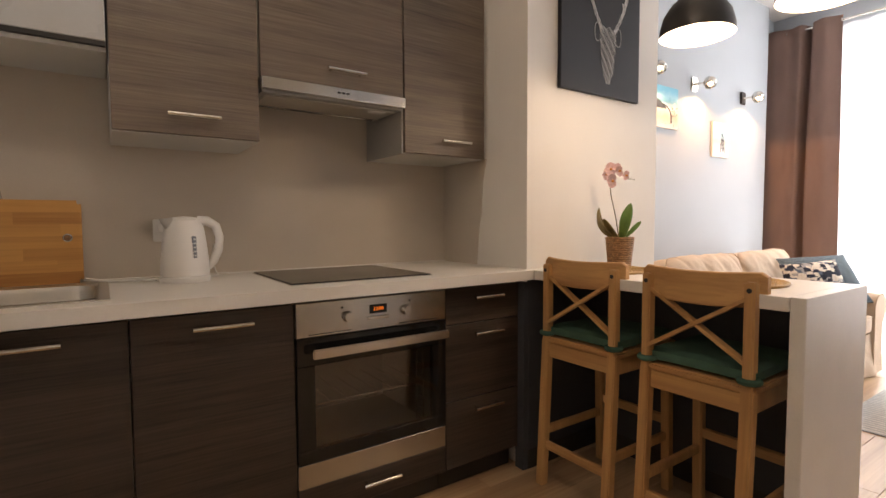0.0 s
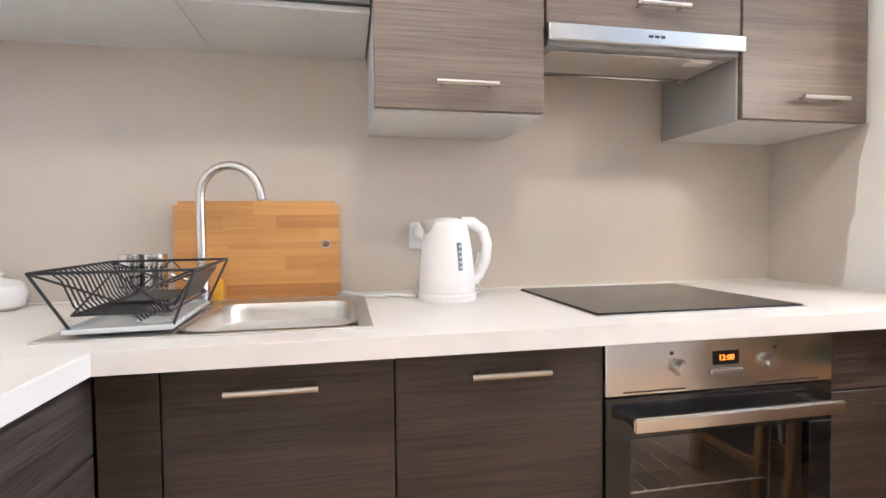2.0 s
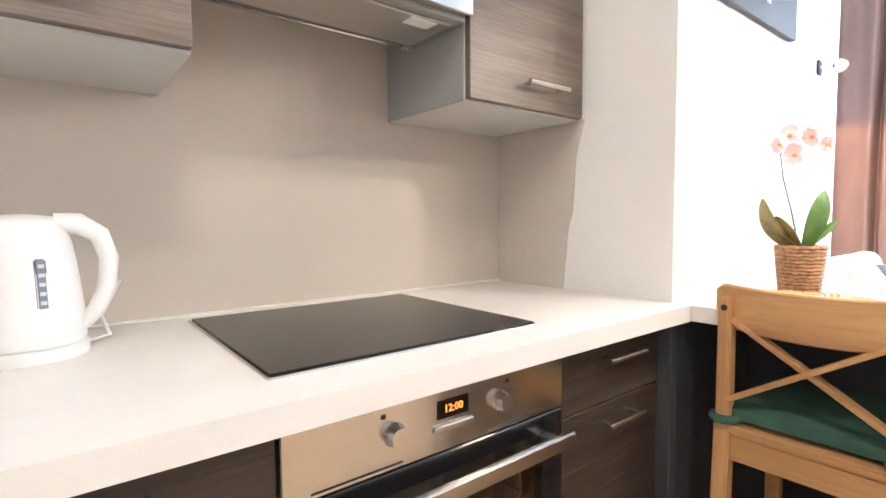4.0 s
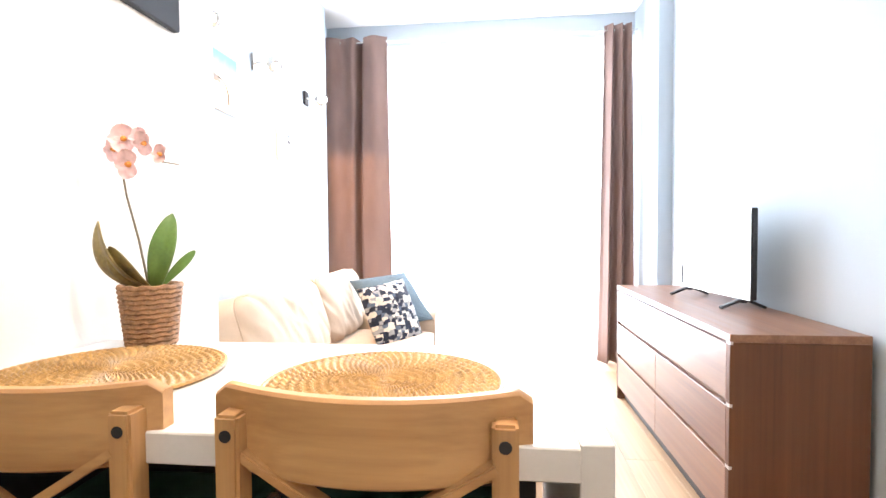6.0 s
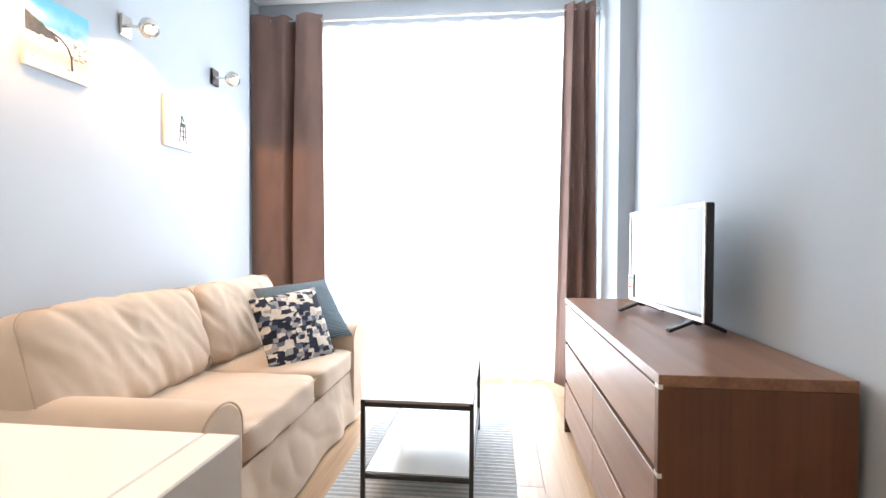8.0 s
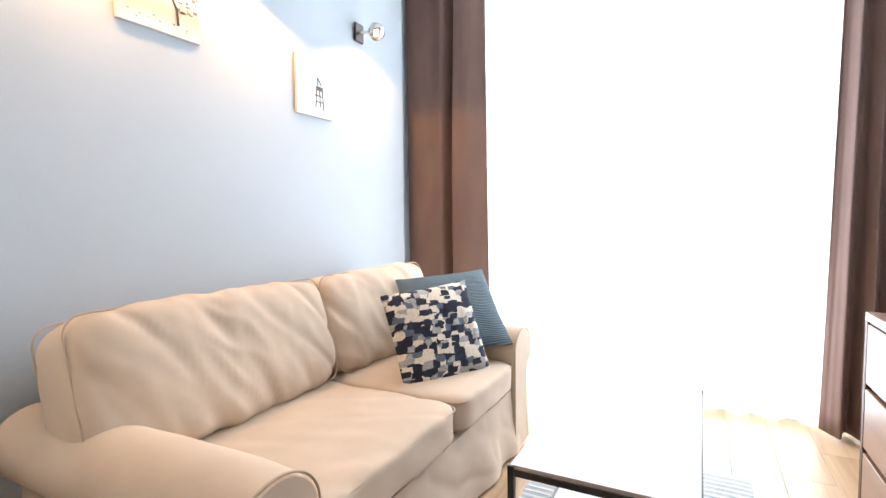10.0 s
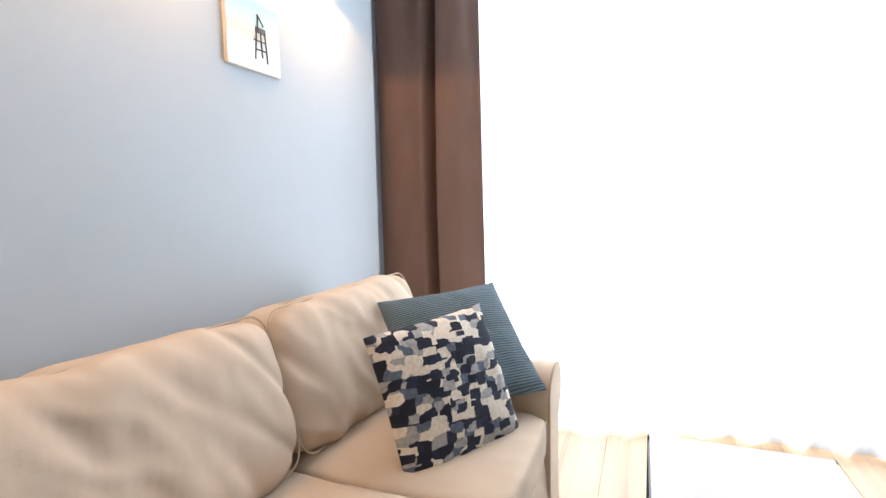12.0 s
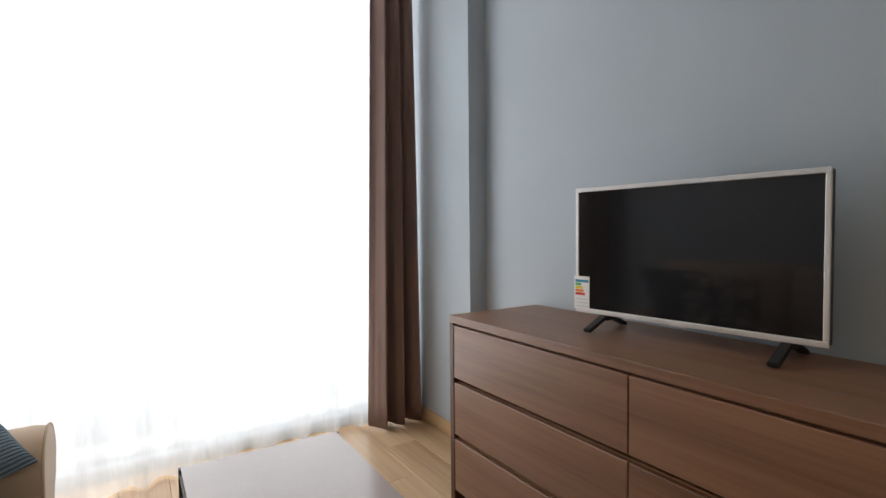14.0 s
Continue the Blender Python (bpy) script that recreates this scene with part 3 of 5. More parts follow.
def wall_unit(x0, x1, z0, label, hx=None, side=False):
    u = thing("wall_cabinet", ((x0 + x1) / 2, 2.2, z0), label, "cabinet", "kitchen wall cabinets")
    part("body", box(x0 + 0.001, x1 - 0.001, UY + 0.021, YK - 0.002, z0 - 0.004, UT, 0.001), M["carcass"], u)
    # one side gets a thin sheet in a darker grey than the body
    if side:
        part("side_panel", box(x0 - 0.003, x0 + 0.0005, UY + 0.021, YK - 0.002, z0 - 0.004, UT, 0.0005), M["side_grey"], u, "thin sheet in a darker grey than the carcass")
    d = part("door", box(x0 + 0.002, x1 - 0.002, UY, UY + 0.019, z0, UT, 0.0015), M["front"], u)
    c = hx or (x0 + x1) / 2
    bar_handle(d, (c - 0.08, UY, z0 + 0.062), (c + 0.08, UY, z0 + 0.062), (0, -1, 0))
    return u


wall_unit(0.022, 0.470, 1.405, "grey brown wood-grain wall cabinet with a steel bar handle", 0.255)
wall_unit(0.474, 1.066, 1.640, "short grey brown wall cabinet above the cooker hood", 0.80)
wall_unit(1.070, 1.512, 1.412, "grey brown wood-grain wall cabinet beside the white wall", 1.33, True)
hd = thing("cooker_hood", (0.77, 2.2, 1.53), "slim pull-out stainless steel cooker hood under the cabinet", "cooker hood")
part("front_strip", box(0.474, 1.066, UY - 0.022, UY + 0.002, 1.592, 1.637, 0.003), M["steel"], hd, "shiny steel front strip")
part("hood_body", box(0.480, 1.060, UY + 0.003, 2.235, 1.585, 1.634, 0.002), M["side_grey"], hd)
part("rear_strip", box(0.480, 1.060, 2.2355, 2.252, 1.578, 1.634, 0.003), M["chrome"], hd, "bright steel strip along the back")
part("filter_plate", box(0.50, 1.04, UY + 0.03, 2.215, 1.579, 1.5845, 0.002), M["sink_steel"], hd)
part("lamp_glass", box(0.93, 1.00, UY + 0.035, UY + 0.075, 1.575, 1.5785, 0.001), M["white_plastic"], hd)
for i in range(3):
    part("hood_button", box(0.76 + i * 0.018, 0.772 + i * 0.018, UY - 0.0235, UY - 0.022, 1.612, 1.618), M["black"], hd)

# lift-up glass unit and open shelf unit at the kitchen's end
gl = thing("glass_wall_cabinet", (-0.2, 2.2, 1.655), "wall cabinet with a frosted glass lift-up door in a dark edge", "cabinet", "kitchen wall cabinets")
M["frosted"] = material("frosted_grey_glass", (0.50, 0.52, 0.53), 0.25, var=0.03, scale=2, bump=0.0, coat=0.4)
M["shelf_back"] = material("beige_cabinet_inside", (0.42, 0.37, 0.28), 0.6, var=0.05, scale=4, bump=0.0)
part("body", box(-0.43, 0.018, UY + 0.021, YK - 0.002, 1.640, UT, 0.001), M["carcass"], gl)
gd = part("glass_door", box(-0.429, 0.017, UY, UY + 0.019, 1.668, UT, 0.002), M["frosted"], gl, "frosted glass door")
part("edge_rail", box(-0.429, 0.017, UY + 0.001, UY + 0.018, 1.653, 1.667, 0.001), M["black_metal"], gd)
sh = thing("open_wall_cabinet", (-0.75, 2.2, 1.655), "light grey open wall cabinet with a beige inside", "cabinet", "kitchen wall cabinets")
part("bottom", box(XL + 0.001, -0.432, UY + 0.001, YK - 0.002, 1.640, 1.668, 0.001), M["carcass"], sh)
part("side", box(-0.450, -0.432, UY + 0.004, YK - 0.002, 1.669, UT, 0.001), M["carcass"], sh)
part("back", box(XL + 0.001, -0.451, UY + 0.12, YK - 0.002, 1.669, UT, 0.001), M["shelf_back"], sh)
part("top", box(XL + 0.001, -0.432, UY + 0.001, YK - 0.002, UT + 0.001, UT + 0.02, 0.001), M["carcass"], sh)

# ---- living space ----
DX0, DX1, DYF, DYB, DZ = 2.80, 4.46, 0.010, -0.455, 0.78
ds = thing("dresser", ((DX0 + DX1) / 2, -0.22, 0.0), "brown oak veneer dresser with six drawers against the blue wall", "dresser")
part("top", box(DX0, DX1, DYB, DYF, DZ - 0.030, DZ, 0.002), M["dresser"], ds)
# end panels carry the shade of the dresser's ends in their colour
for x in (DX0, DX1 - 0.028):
    part("side_panel", box(x, x + 0.028, DYB, DYF, 0.0, DZ - 0.0302, 0.002), M["dresser_shaded"], ds)
part("carcass", box(DX0 + 0.03, DX1 - 0.03, DYB + 0.004, DYF - 0.045, 0.05, DZ - 0.032), M["plinth"], ds)
part("kick_board", box(DX0 + 0.03, DX1 - 0.03, DYF - 0.06, DYF - 0.046, 0.0, 0.06), M["plinth"], ds)
mid = (DX0 + DX1) / 2
for a, b in ((DX0 + 0.0295, mid - 0.0015), (mid + 0.0015, DX1 - 0.0295)):
    for k in range(3):
        z1 = 0.742 - k * 0.2245
        bm = box(a, b, DYF - 0.019, DYF - 0.001, z1 - 0.205, z1, 0.002)
        part("drawer_front", bm, M["dresser"], ds)
# pale slivers at the near end stand in for light reflected off the edges
M["strip"] = material("pale_edge_glint", (0.55, 0.5, 0.47), 0.35, var=0.05, bump=0.0)
for k in range(3):
    z1 = 0.742 - k * 0.2245
    part("pull_lip", box(DX0 + 0.0295, DX1 - 0.0295, DYF - 0.030, DYF - 0.0195, z1 - 0.010, z1 + 0.004, 0.001), M["dresser"], ds)
    part("edge_cap", box(DX0 - 0.0008, DX0 + 0.0285, DYF - 0.010, DYF + 0.0006, z1 + 0.001, z1 + 0.013, 0.0004), M["strip"], ds, "pale reflection painted as a sliver on the drawer edge")

# television
TV0, TV1 = Vector((3.318, -0.315, 0)), Vector((4.033, -0.250, 0))
c, ang = (TV0 + TV1) / 2, math.atan2(TV1.y - TV0.y, TV1.x - TV0.x)
tvm = Matrix.Translation((c.x, c.y, DZ)) @ Matrix.Rotation(ang, 4, "Z")
w = (TV1 - TV0).length
tv = thing("television", (0, 0, 0), "flat television with a silver bezel and dark screen on the dresser", "television")
part("casing", box(-w / 2 + 0.002, w / 2 - 0.002, -0.022, 0.008, 0.050, 0.470, 0.004), M["black"], tv)
M["bezel"] = material("silver_bezel", (0.74, 0.72, 0.70), 0.3, 0.4, var=0.03, bump=0.0)
bm = box(-w / 2, w / 2, 0.0085, 0.014, 0.458, 0.472, 0.002)
box(-w / 2, w / 2, 0.0085, 0.014, 0.048, 0.064, 0.002, bm)
box(-w / 2, -w / 2 + 0.013, 0.0085, 0.014, 0.064, 0.458, 0.002, bm)
box(w / 2 - 0.013, w / 2, 0.0085, 0.014, 0.064, 0.458, 0.002, bm)
part("bezel", bm, M["bezel"], tv, "thin silver bezel")
part("screen", box(-w / 2 + 0.013, w / 2 - 0.013, 0.0085, 0.0105, 0.064, 0.458), M["black_glass"], tv, "dark glossy screen")
for x in (-w / 2 + 0.085, w / 2 - 0.11):
    s = beam((x, -0.005, 0.048), (x, 0.10, 0.006), 0.028, 0.012, bevel=0.003)
    beam((x, -0.01, 0.048), (x, -0.11, 0.006), 0.028, 0.012, bevel=0.003, bm=s)
    box(x - 0.014, x + 0.014, -0.02, 0.006, 0.03, 0.056, 0.003, s)
    part("foot", s, M["black"], tv)
tv.matrix_world = tvm

# sofa
M["seam"] = material("beige_seam_cord", (0.47, 0.365, 0.265), 0.9, var=0.1, fine=300, bump=0.1)
SO = thing("sofa", (3.68, 1.75, 0.0), "beige cotton two-seat sofa with rolled arms and a skirt", "sofa")
SX0_, SX1_, SYF, SYB = 2.865, 4.675, 1.27, 2.24
part("base", box(SX0_ + 0.10, SX1_ - 0.10, SYF + 0.03, SYB, 0.16, 0.315, 0.02, seg=3), M["sofa"], SO)


def skirt(u, v):
    s = u * (SX1_ - SX0_ - 0.04)
    return Vector((SX0_ + 0.02 + s, SYF + 0.02 - 0.022 * (1 - v) + (0.013 * math.sin(s * 15 + 2.4 * math.sin(s * 4)) * (1 - v) + 0.014 * (1 - abs(noise.noise(Vector((s * 5 + v * 1.3, v * 1.4 - s * 1.2, 3.0))))) ** 4 * (0.25 + v) * (1.25 - v)), 0.015 + v * 0.295))


sk = sheet(skirt, 160, 20)
ob = part("skirt", sk, M["sofa"], SO, smooth=True)


def roll_arm(x0, x1, side):
    """A rolled arm that bulges outwards over a narrower panel; side: -1 when its outside faces -x."""
    cx, r = (x0 + x1) / 2, (x1 - x0) / 2
    ring = [(cx - side * r * 0.96, 0.02), (cx - side * r * 0.98, 0.25), (cx - side * r, 0.42)]
    for k in range(23):
        a = math.radians(k * 224 / 22)
        ring.append((cx - side * r * math.cos(a), 0.482 + r * 0.86 * math.sin(a)))
    outline = list(ring)
    tail = [(cx + side * r * 0.42, 0.375), (cx + side * r * 0.40, 0.25), (cx + side * r * 0.44, 0.02)]
    ring += tail
    bm = bmesh.new()
    n, rows = 26, []
    for j in range(n + 1):
        y = SYB - 0.02 - (SYB - SYF - 0.02) * j / n
        end = 1 - 0.07 * max(0, (j / n - 0.96) / 0.04) ** 2
        rows.append([bm.verts.new((cx + (x - cx) * end + 0.005 * noise.noise(Vector((x * 6, y * 7, z * 6))), y, 0.48 + (z - 0.48) * (end if z > 0.45 else 1) + 0.007 * noise.noise(Vector((x * 4, y * 5, z * 5 + 3))))) for x, z in ring])
    m = len(ring)
    for p, q in zip(rows, rows[1:]):
        for k in range(m):
            bm.faces.new((p[k], p[(k + 1) % m], q[(k + 1) % m], q[k]))
    bm.faces.new(rows[0]), bm.faces.new(rows[-1][::-1])
    return bm, outline[2:] + tail


for x0, x1, side in ((SX0_, SX0_ + 0.25, -1), (SX1_ - 0.24, SX1_, 1)):
    bm, ring = roll_arm(x0, x1, side)
    arm = part("arm", bm, M["sofa"], SO, "rolled sofa arm", True)
    part("piping", tube([(x, SYF + 0.003, z) for x, z in ring], 0.0035, seg=6), M["seam"], arm, smooth=True)
mid = 3.865
for a, b, sd in ((SX0_ + 0.240, mid - 0.004, 1.0), (mid + 0.004, SX1_ - 0.225, 5.0)):
    ms = Matrix.Translation(((a + b) / 2, (SYF + 2.0) / 2, 0.385))
    sc = part("seat_cushion", bolster(ms, b - a, 2.0 - SYF, 0.145, 9.0, 40, 0.10, 0.005, sd, 0.6), M["sofa"], SO, smooth=True)
    part("piping", tube(piping_path(ms, b - a - 0.014, 1.986 - SYF, 0.050, 0.05), 0.0028, seg=6, closed=True), M["seam"], sc, smooth=True)
    a2, b2 = (2.915, mid + 0.008) if sd < 3 else (mid - 0.008, 4.72)
    m = Matrix.Translation(((a2 + b2) / 2, 1.965, 0.650)) @ pose(0, 0, 0, 74, 0, 0)
    bc = part("back_cushion", bolster(m, b2 - a2, 0.44, 0.25, 5.6, 54, 0.16, 0.012, sd + 9, 1.45), M["sofa"], SO, "soft wrinkled back cushion", True)
    for zp in (0.082, -0.082):
        part("piping", tube(piping_path(m, b2 - a2 - 0.022, 0.418, zp, 0.06), 0.0028, seg=6, closed=True), M["seam"], bc, smooth=True)
part("back_frame", box(SX0_ + 0.12, SX1_ - 0.10, 2.07, SYB, 0.05, 0.74, 0.05, seg=4), M["sofa"], SO, smooth=True)

# coffee table
CX0, CX1, CY0, CY1, CT = 3.51, 4.40, 0.50, 0.97, 0.45
ct = thing("coffee_table", ((CX0 + CX1) / 2, (CY0 + CY1) / 2, 0.0), "black metal coffee table with a pale top and glass shelf", "coffee table")
part("tabletop", box(CX0 + 0.006, CX1 - 0.006, CY0 + 0.006, CY1 - 0.006, CT - 0.012, CT, 0.001), M["table_top"], ct, "pale glossy tabletop")
for x in (CX0, CX1 - 0.018):
    for y in (CY0, CY1 - 0.018):
        part("leg", box(x, x + 0.018, y, y + 0.018, 0.009, CT - 0.002, 0.001), M["black_metal"], ct)
for z in (0.12, CT - 0.03):
    for x in (CX0 + 0.002, CX1 - 0.016):
        part("cross_rail", box(x, x + 0.014, CY0 + 0.018, CY1 - 0.018, z, z + 0.018, 0.001), M["black_metal"], ct)
    for y in (CY0 + 0.002, CY1 - 0.016):
        part("side_rail", box(CX0 + 0.018, CX1 - 0.018, y, y + 0.014, z, z + 0.018, 0.001), M["black_metal"], ct)
M["pale_glass"] = material("pale_frosted_shelf_glass", (0.62, 0.70, 0.73), 0.18, var=0.02, bump=0.0)
part("glass_shelf", box(CX0 + 0.017, CX1 - 0.017, CY0 + 0.017, CY1 - 0.017, 0.1385, 0.1445), M["pale_glass"], ct, "pale frosted glass shelf")


# curtains
def curtain_f(ya, yb, ya2, yb2, z0, z1, folds, amp, x=5.37, ph=0.0, uneven=0.0):
    """A hanging cloth between ya and yb at the top, ya2 and yb2 at the hem."""
    def f(u, v):
        s = u + 0.012 * math.sin(u * 17 + v * 3)
        e = 0.55 + 0.45 * (1 - v)
        y = (ya + (yb - ya) * s) * v + (ya2 + (yb2 - ya2) * s) * (1 - v)
        w = math.sin(2 * math.pi * folds * u + ph + 0.5 * math.sin(v * 2.4) + uneven * 2.2 * noise.noise(Vector((u * 9, v * 0.7, 1.5))))
        w *= 1 + uneven * (0.9 * noise.noise(Vector((u * 14, v * 0.8, 8.0))))
        return Vector((x + amp * e * (w + 0.25 * math.sin(4 * math.pi * folds * u + 1.0 + v)), y, z0 + (z1 - z0) * v))
    return f


def panel_f(ya, yb, ya2, yb2, z0, z1, x=5.345):
    """Two broad panels of cloth with one deep crease between them; small folds under the rod."""
    def f(u, v):
        y = (ya + (yb - ya) * u) * v + (ya2 + (yb2 - ya2) * u) * (1 - v)
        deep = math.exp(-((u - 0.47 - 0.03 * math.sin(v * 4)) / 0.045) ** 2)
        soft = 0.35 * math.sin(2 * math.pi * 3 * u + 0.8) * (0.3 + 0.7 * v ** 3) + 0.5 * math.sin(2 * math.pi * 1.05 * u + 2.4 + v)
        return Vector((x + 0.125 * deep + 0.045 * soft - 0.035 * u, y, z0 + (z1 - z0) * v))
    return f


def hang(name, f, nu, nv, mat, label, thick=0.003):
    ob = solid(name, sheet(f, nu, nv), mat, label, "curtain", smooth=True)
    mod = ob.modifiers.new("thickness", "SOLIDIFY")
    mod.thickness = thick
    return ob


hang("curtain", panel_f(1.80, 2.375, 1.77, 2.37, 0.015, 2.90), 150, 30, M["curtain"], "heavy brown eyelet curtain gathered beside the sofa")
hang("curtain", curtain_f(-0.318, -0.090, -0.362, -0.035, 0.015, 2.90, 3.0, 0.048, 5.335, ph=2.0, uneven=0.25), 120, 30, M["curtain"], "heavy brown eyelet curtain gathered beside the dresser")
net = curtain_f(-0.36, 2.02, -0.35, 2.02, 0.012, 2.84, 13, 0.030, 5.44, uneven=0.6)


def net_hem(u, v):
    """The net with an uneven hem that swings into the room beside the sofa."""
    p = net(u, v)
    p.x -= 0.15 * (1 - v) ** 2 * math.exp(-((p.y - 1.35) / 0.5) ** 2)
    p.z += (1 - v) ** 6 * max(0.0, 0.010 * noise.noise(Vector((u * 21, 0.0, 4.0))))
    return p


ob = solid("net_curtain", sheet(net_hem, 520, 24), M["sheer"], "sheer white net curtain across the whole window", "curtain", smooth=True)
rod = thing("curtain_rod", (5.37, 0.96, 2.87), "thin steel curtain rod with end caps", "curtain rod")
part("rod", tube([(5.37, -0.36, 2.860), (5.37, 2.39, 2.860)], 0.009, seg=12), M["chrome"], rod, smooth=True)
for y in (-0.335, 2.385):
    part("bracket", tube([(5.37, y, 2.860), (5.50, y, 2.860)], 0.006, seg=8), M["chrome"], rod, smooth=True)

# ---- bar stools ----
SX, SY1_, SY2_ = 1.695, 1.445, 0.982


def bar_stool():
    s = thing("bar_stool", (SX, SY1_, 0.0), "honey pine bar stool with a crossed back, pushed under the bar", "bar stool", "stools at the breakfast bar")
    y0 = SY1_
    for sy in (-1, 1):
        y = y0 + sy * 0.163
        bm = beam((1.49, y, 0.0), (1.522, y, 0.62), 0.038, 0.036, (0, 1, 0), 0.004)
        beam((1.522, y, 0.60), (1.522, y, 0.934), 0.036, 0.030, (0, 1, 0), 0.004, bm)
        leg = part("back_leg", bm, M["stool"], s)
        part("bolt", tube([(1.508, y, 0.910), (1.503, y, 0.910)], 0.0075, seg=12), M["black_metal"], leg, "dark bolt head", True)
        part("front_leg", beam((1.885, y0 + sy * 0.165, 0.0), (1.865, y0 + sy * 0.165, 0.60), 0.036, 0.036, (0, 1, 0), 0.004), M["stool"], s)
        part("side_rail", beam((1.525, y, 0.575), (1.865, y, 0.575), 0.022, 0.062, (0, 0, 1), 0.003), M["stool"], s)
        part("side_stretcher", beam((1.50, y, 0.23), (1.88, y, 0.23), 0.02, 0.034, (0, 0, 1), 0.003), M["stool"], s)
    # curved top rail behind the posts, its middle bowed away from the seat
    bm, rings_ = bmesh.new(), []
    for k in range(25):
        q = 2 * k / 24 - 1
        xm = 1.551 - 0.034 * (1 - q * q)
        end = max(0.0, abs(q) - 0.90) * 10
        za, zb = 0.862 - 0.012 * (1 - q * q) + 0.014 * end * end, 0.964 - 0.008 * (1 - q * q) - 0.014 * end * end
        sec = [(-0.010, za + 0.004), (-0.006, za), (0.006, za), (0.010, za + 0.004), (0.010, zb - 0.004), (0.006, zb), (-0.006, zb), (-0.010, zb - 0.004)]
        rings_.append([bm.verts.new((xm + dx, y0 + q * 0.196, z)) for dx, z in sec])
    for p, q in zip(rings_, rings_[1:]):
        for k in range(8):
            bm.faces.new((p[k], p[(k + 1) % 8], q[(k + 1) % 8], q[k]))
    bm.faces.new(rings_[0]), bm.faces.new(rings_[-1][::-1])
    part("top_rail", bm, M["stool_y"], s, "curved top rail", True)
    for k in (-1, 1):
        part("cross_slat", beam((1.520 + k * 0.004, y0 - k * 0.155, 0.69), (1.522 + k * 0.004, y0 + k * 0.155, 0.885), 0.012, 0.030, (1, 0, 0), 0.002), M["stool_y"], s)
    part("seat", box(1.508, 1.90, y0 - 0.185, y0 + 0.185, 0.608, 0.630, 0.006, seg=2), M["stool_y"], s)
    part("back_apron", box(1.514, 1.532, y0 - 0.146, y0 + 0.146, 0.545, 0.607, 0.003), M["stool_y"], s)
    part("front_apron", box(1.86, 1.878, y0 - 0.146, y0 + 0.146, 0.545, 0.607, 0.003), M["stool_y"], s)
    part("front_stretcher", box(1.868, 1.888, y0 - 0.15, y0 + 0.15, 0.275, 0.312, 0.003), M["stool_y"], s)
    part("back_stretcher", box(1.494, 1.512, y0 - 0.146, y0 + 0.146, 0.155, 0.190, 0.003), M["stool_y"], s)
    return s


def stool_cushion():
    c = thing("seat_pad", (SX, SY1_, 0.632), "dark green cotton seat pad tied to the stool", "cushion", "seat pads on the stools")
    bm = pillow(Matrix.Translation((1.705, SY1_, 0.656)), 0.365, 0.36, 0.046, 16, 0.004, 9.0, 2.0, 0.55)
    part("pad", bm, M["cushion_green"], c, smooth=True)
    for sy in (-1, 1):
        y = SY1_ + sy * 0.163
        pts = [(1.522 + 0.026 * math.cos(a), y + 0.025 * math.sin(a), 0.645) for a in [2 * math.pi * k / 16 for k in range(16)]]
        part("tie", tube(pts, 0.010, seg=8, closed=True), M["cushion_green"], c, smooth=True)
    return c


st = bar_stool()
copy_thing(st, pose(SX, SY2_, 0, 0, 0, 0))
pad = stool_cushion()
copy_thing(pad, pose(SX, SY2_, 0.632, 0, 0, 0))

# cladding under the bar, on the white wall
bp_ = thing("bar_side_panel", (1.777, PY - 0.008, 0.0), "dark blue grey panel on the wall under the bar", "panel")
part("board", box(1.5302, 1.998, PY - 0.014, PY - 0.002, 0.0885, CZ - 0.042, 0.001), M["dark_panel"], bp_)
part("plinth", box(1.5302, 1.998, PY - 0.017, PY - 0.002, 0.0, 0.088, 0.001), M["plinth"], bp_)

# ---- things on the bar ----
M["wicker"] = material("golden_woven_rush", (0.44, 0.265, 0.085), 0.40, var=0.35, scale=60, fine=260, bump=0.5)


def placemat(x, y):
    """Round mat of twisted rush: fine ribs that swirl out from the middle, with a corded rim."""
    t = thing("placemat", (x, y, CZ), "round golden placemat of braided rush on the bar", "placemat", "placemats on the bar")
    R, nu, nv = 0.184, 480, 48
    bm = bmesh.new()

    def rib(a, q):
        swirl = math.sin(62 * (a + 0.8 * q) + 0.9 * math.sin(9 * a))
        return 0.0065 + 0.0028 * swirl * min(1, 3 * q) + 0.0020 * math.sin(q * 75 + 0.6 * math.sin(7 * a))

    rows = [[bm.verts.new((x + (0.006 + R * q) * math.cos(a), y + (0.006 + R * q) * math.sin(a), CZ + rib(a, q))) for a in [2 * math.pi * k / nu for k in range(nu)]] for q in [j / nv for j in range(nv + 1)]]
    skirt_ = [bm.verts.new((v.co.x, v.co.y, CZ + 0.0004)) for v in rows[-1]]
    for p, q in zip(rows + [rows[-1]], rows[1:] + [skirt_]):
        if p is not q:
            for k in range(nu):
                bm.faces.new((p[k], p[(k + 1) % nu], q[(k + 1) % nu], q[k]))
    bm.faces.new(rows[0][::-1])
    part("weave", bm, M["wicker"], t, smooth=True)
    n = 180
    pts = [(x + (R + 0.007) * math.cos(2 * math.pi * k / n), y + (R + 0.007) * math.sin(2 * math.pi * k / n), CZ + 0.0046 + 0.0008 * (k % 2)) for k in range(n)]
    part("rim_cord", tube(pts, [0.0038 + 0.0008 * (k % 2) for k in range(n)], seg=6, closed=True), M["wicker"], t, smooth=True)
    return t


placemat(1.765, 1.515)
placemat(1.748, 1.012)

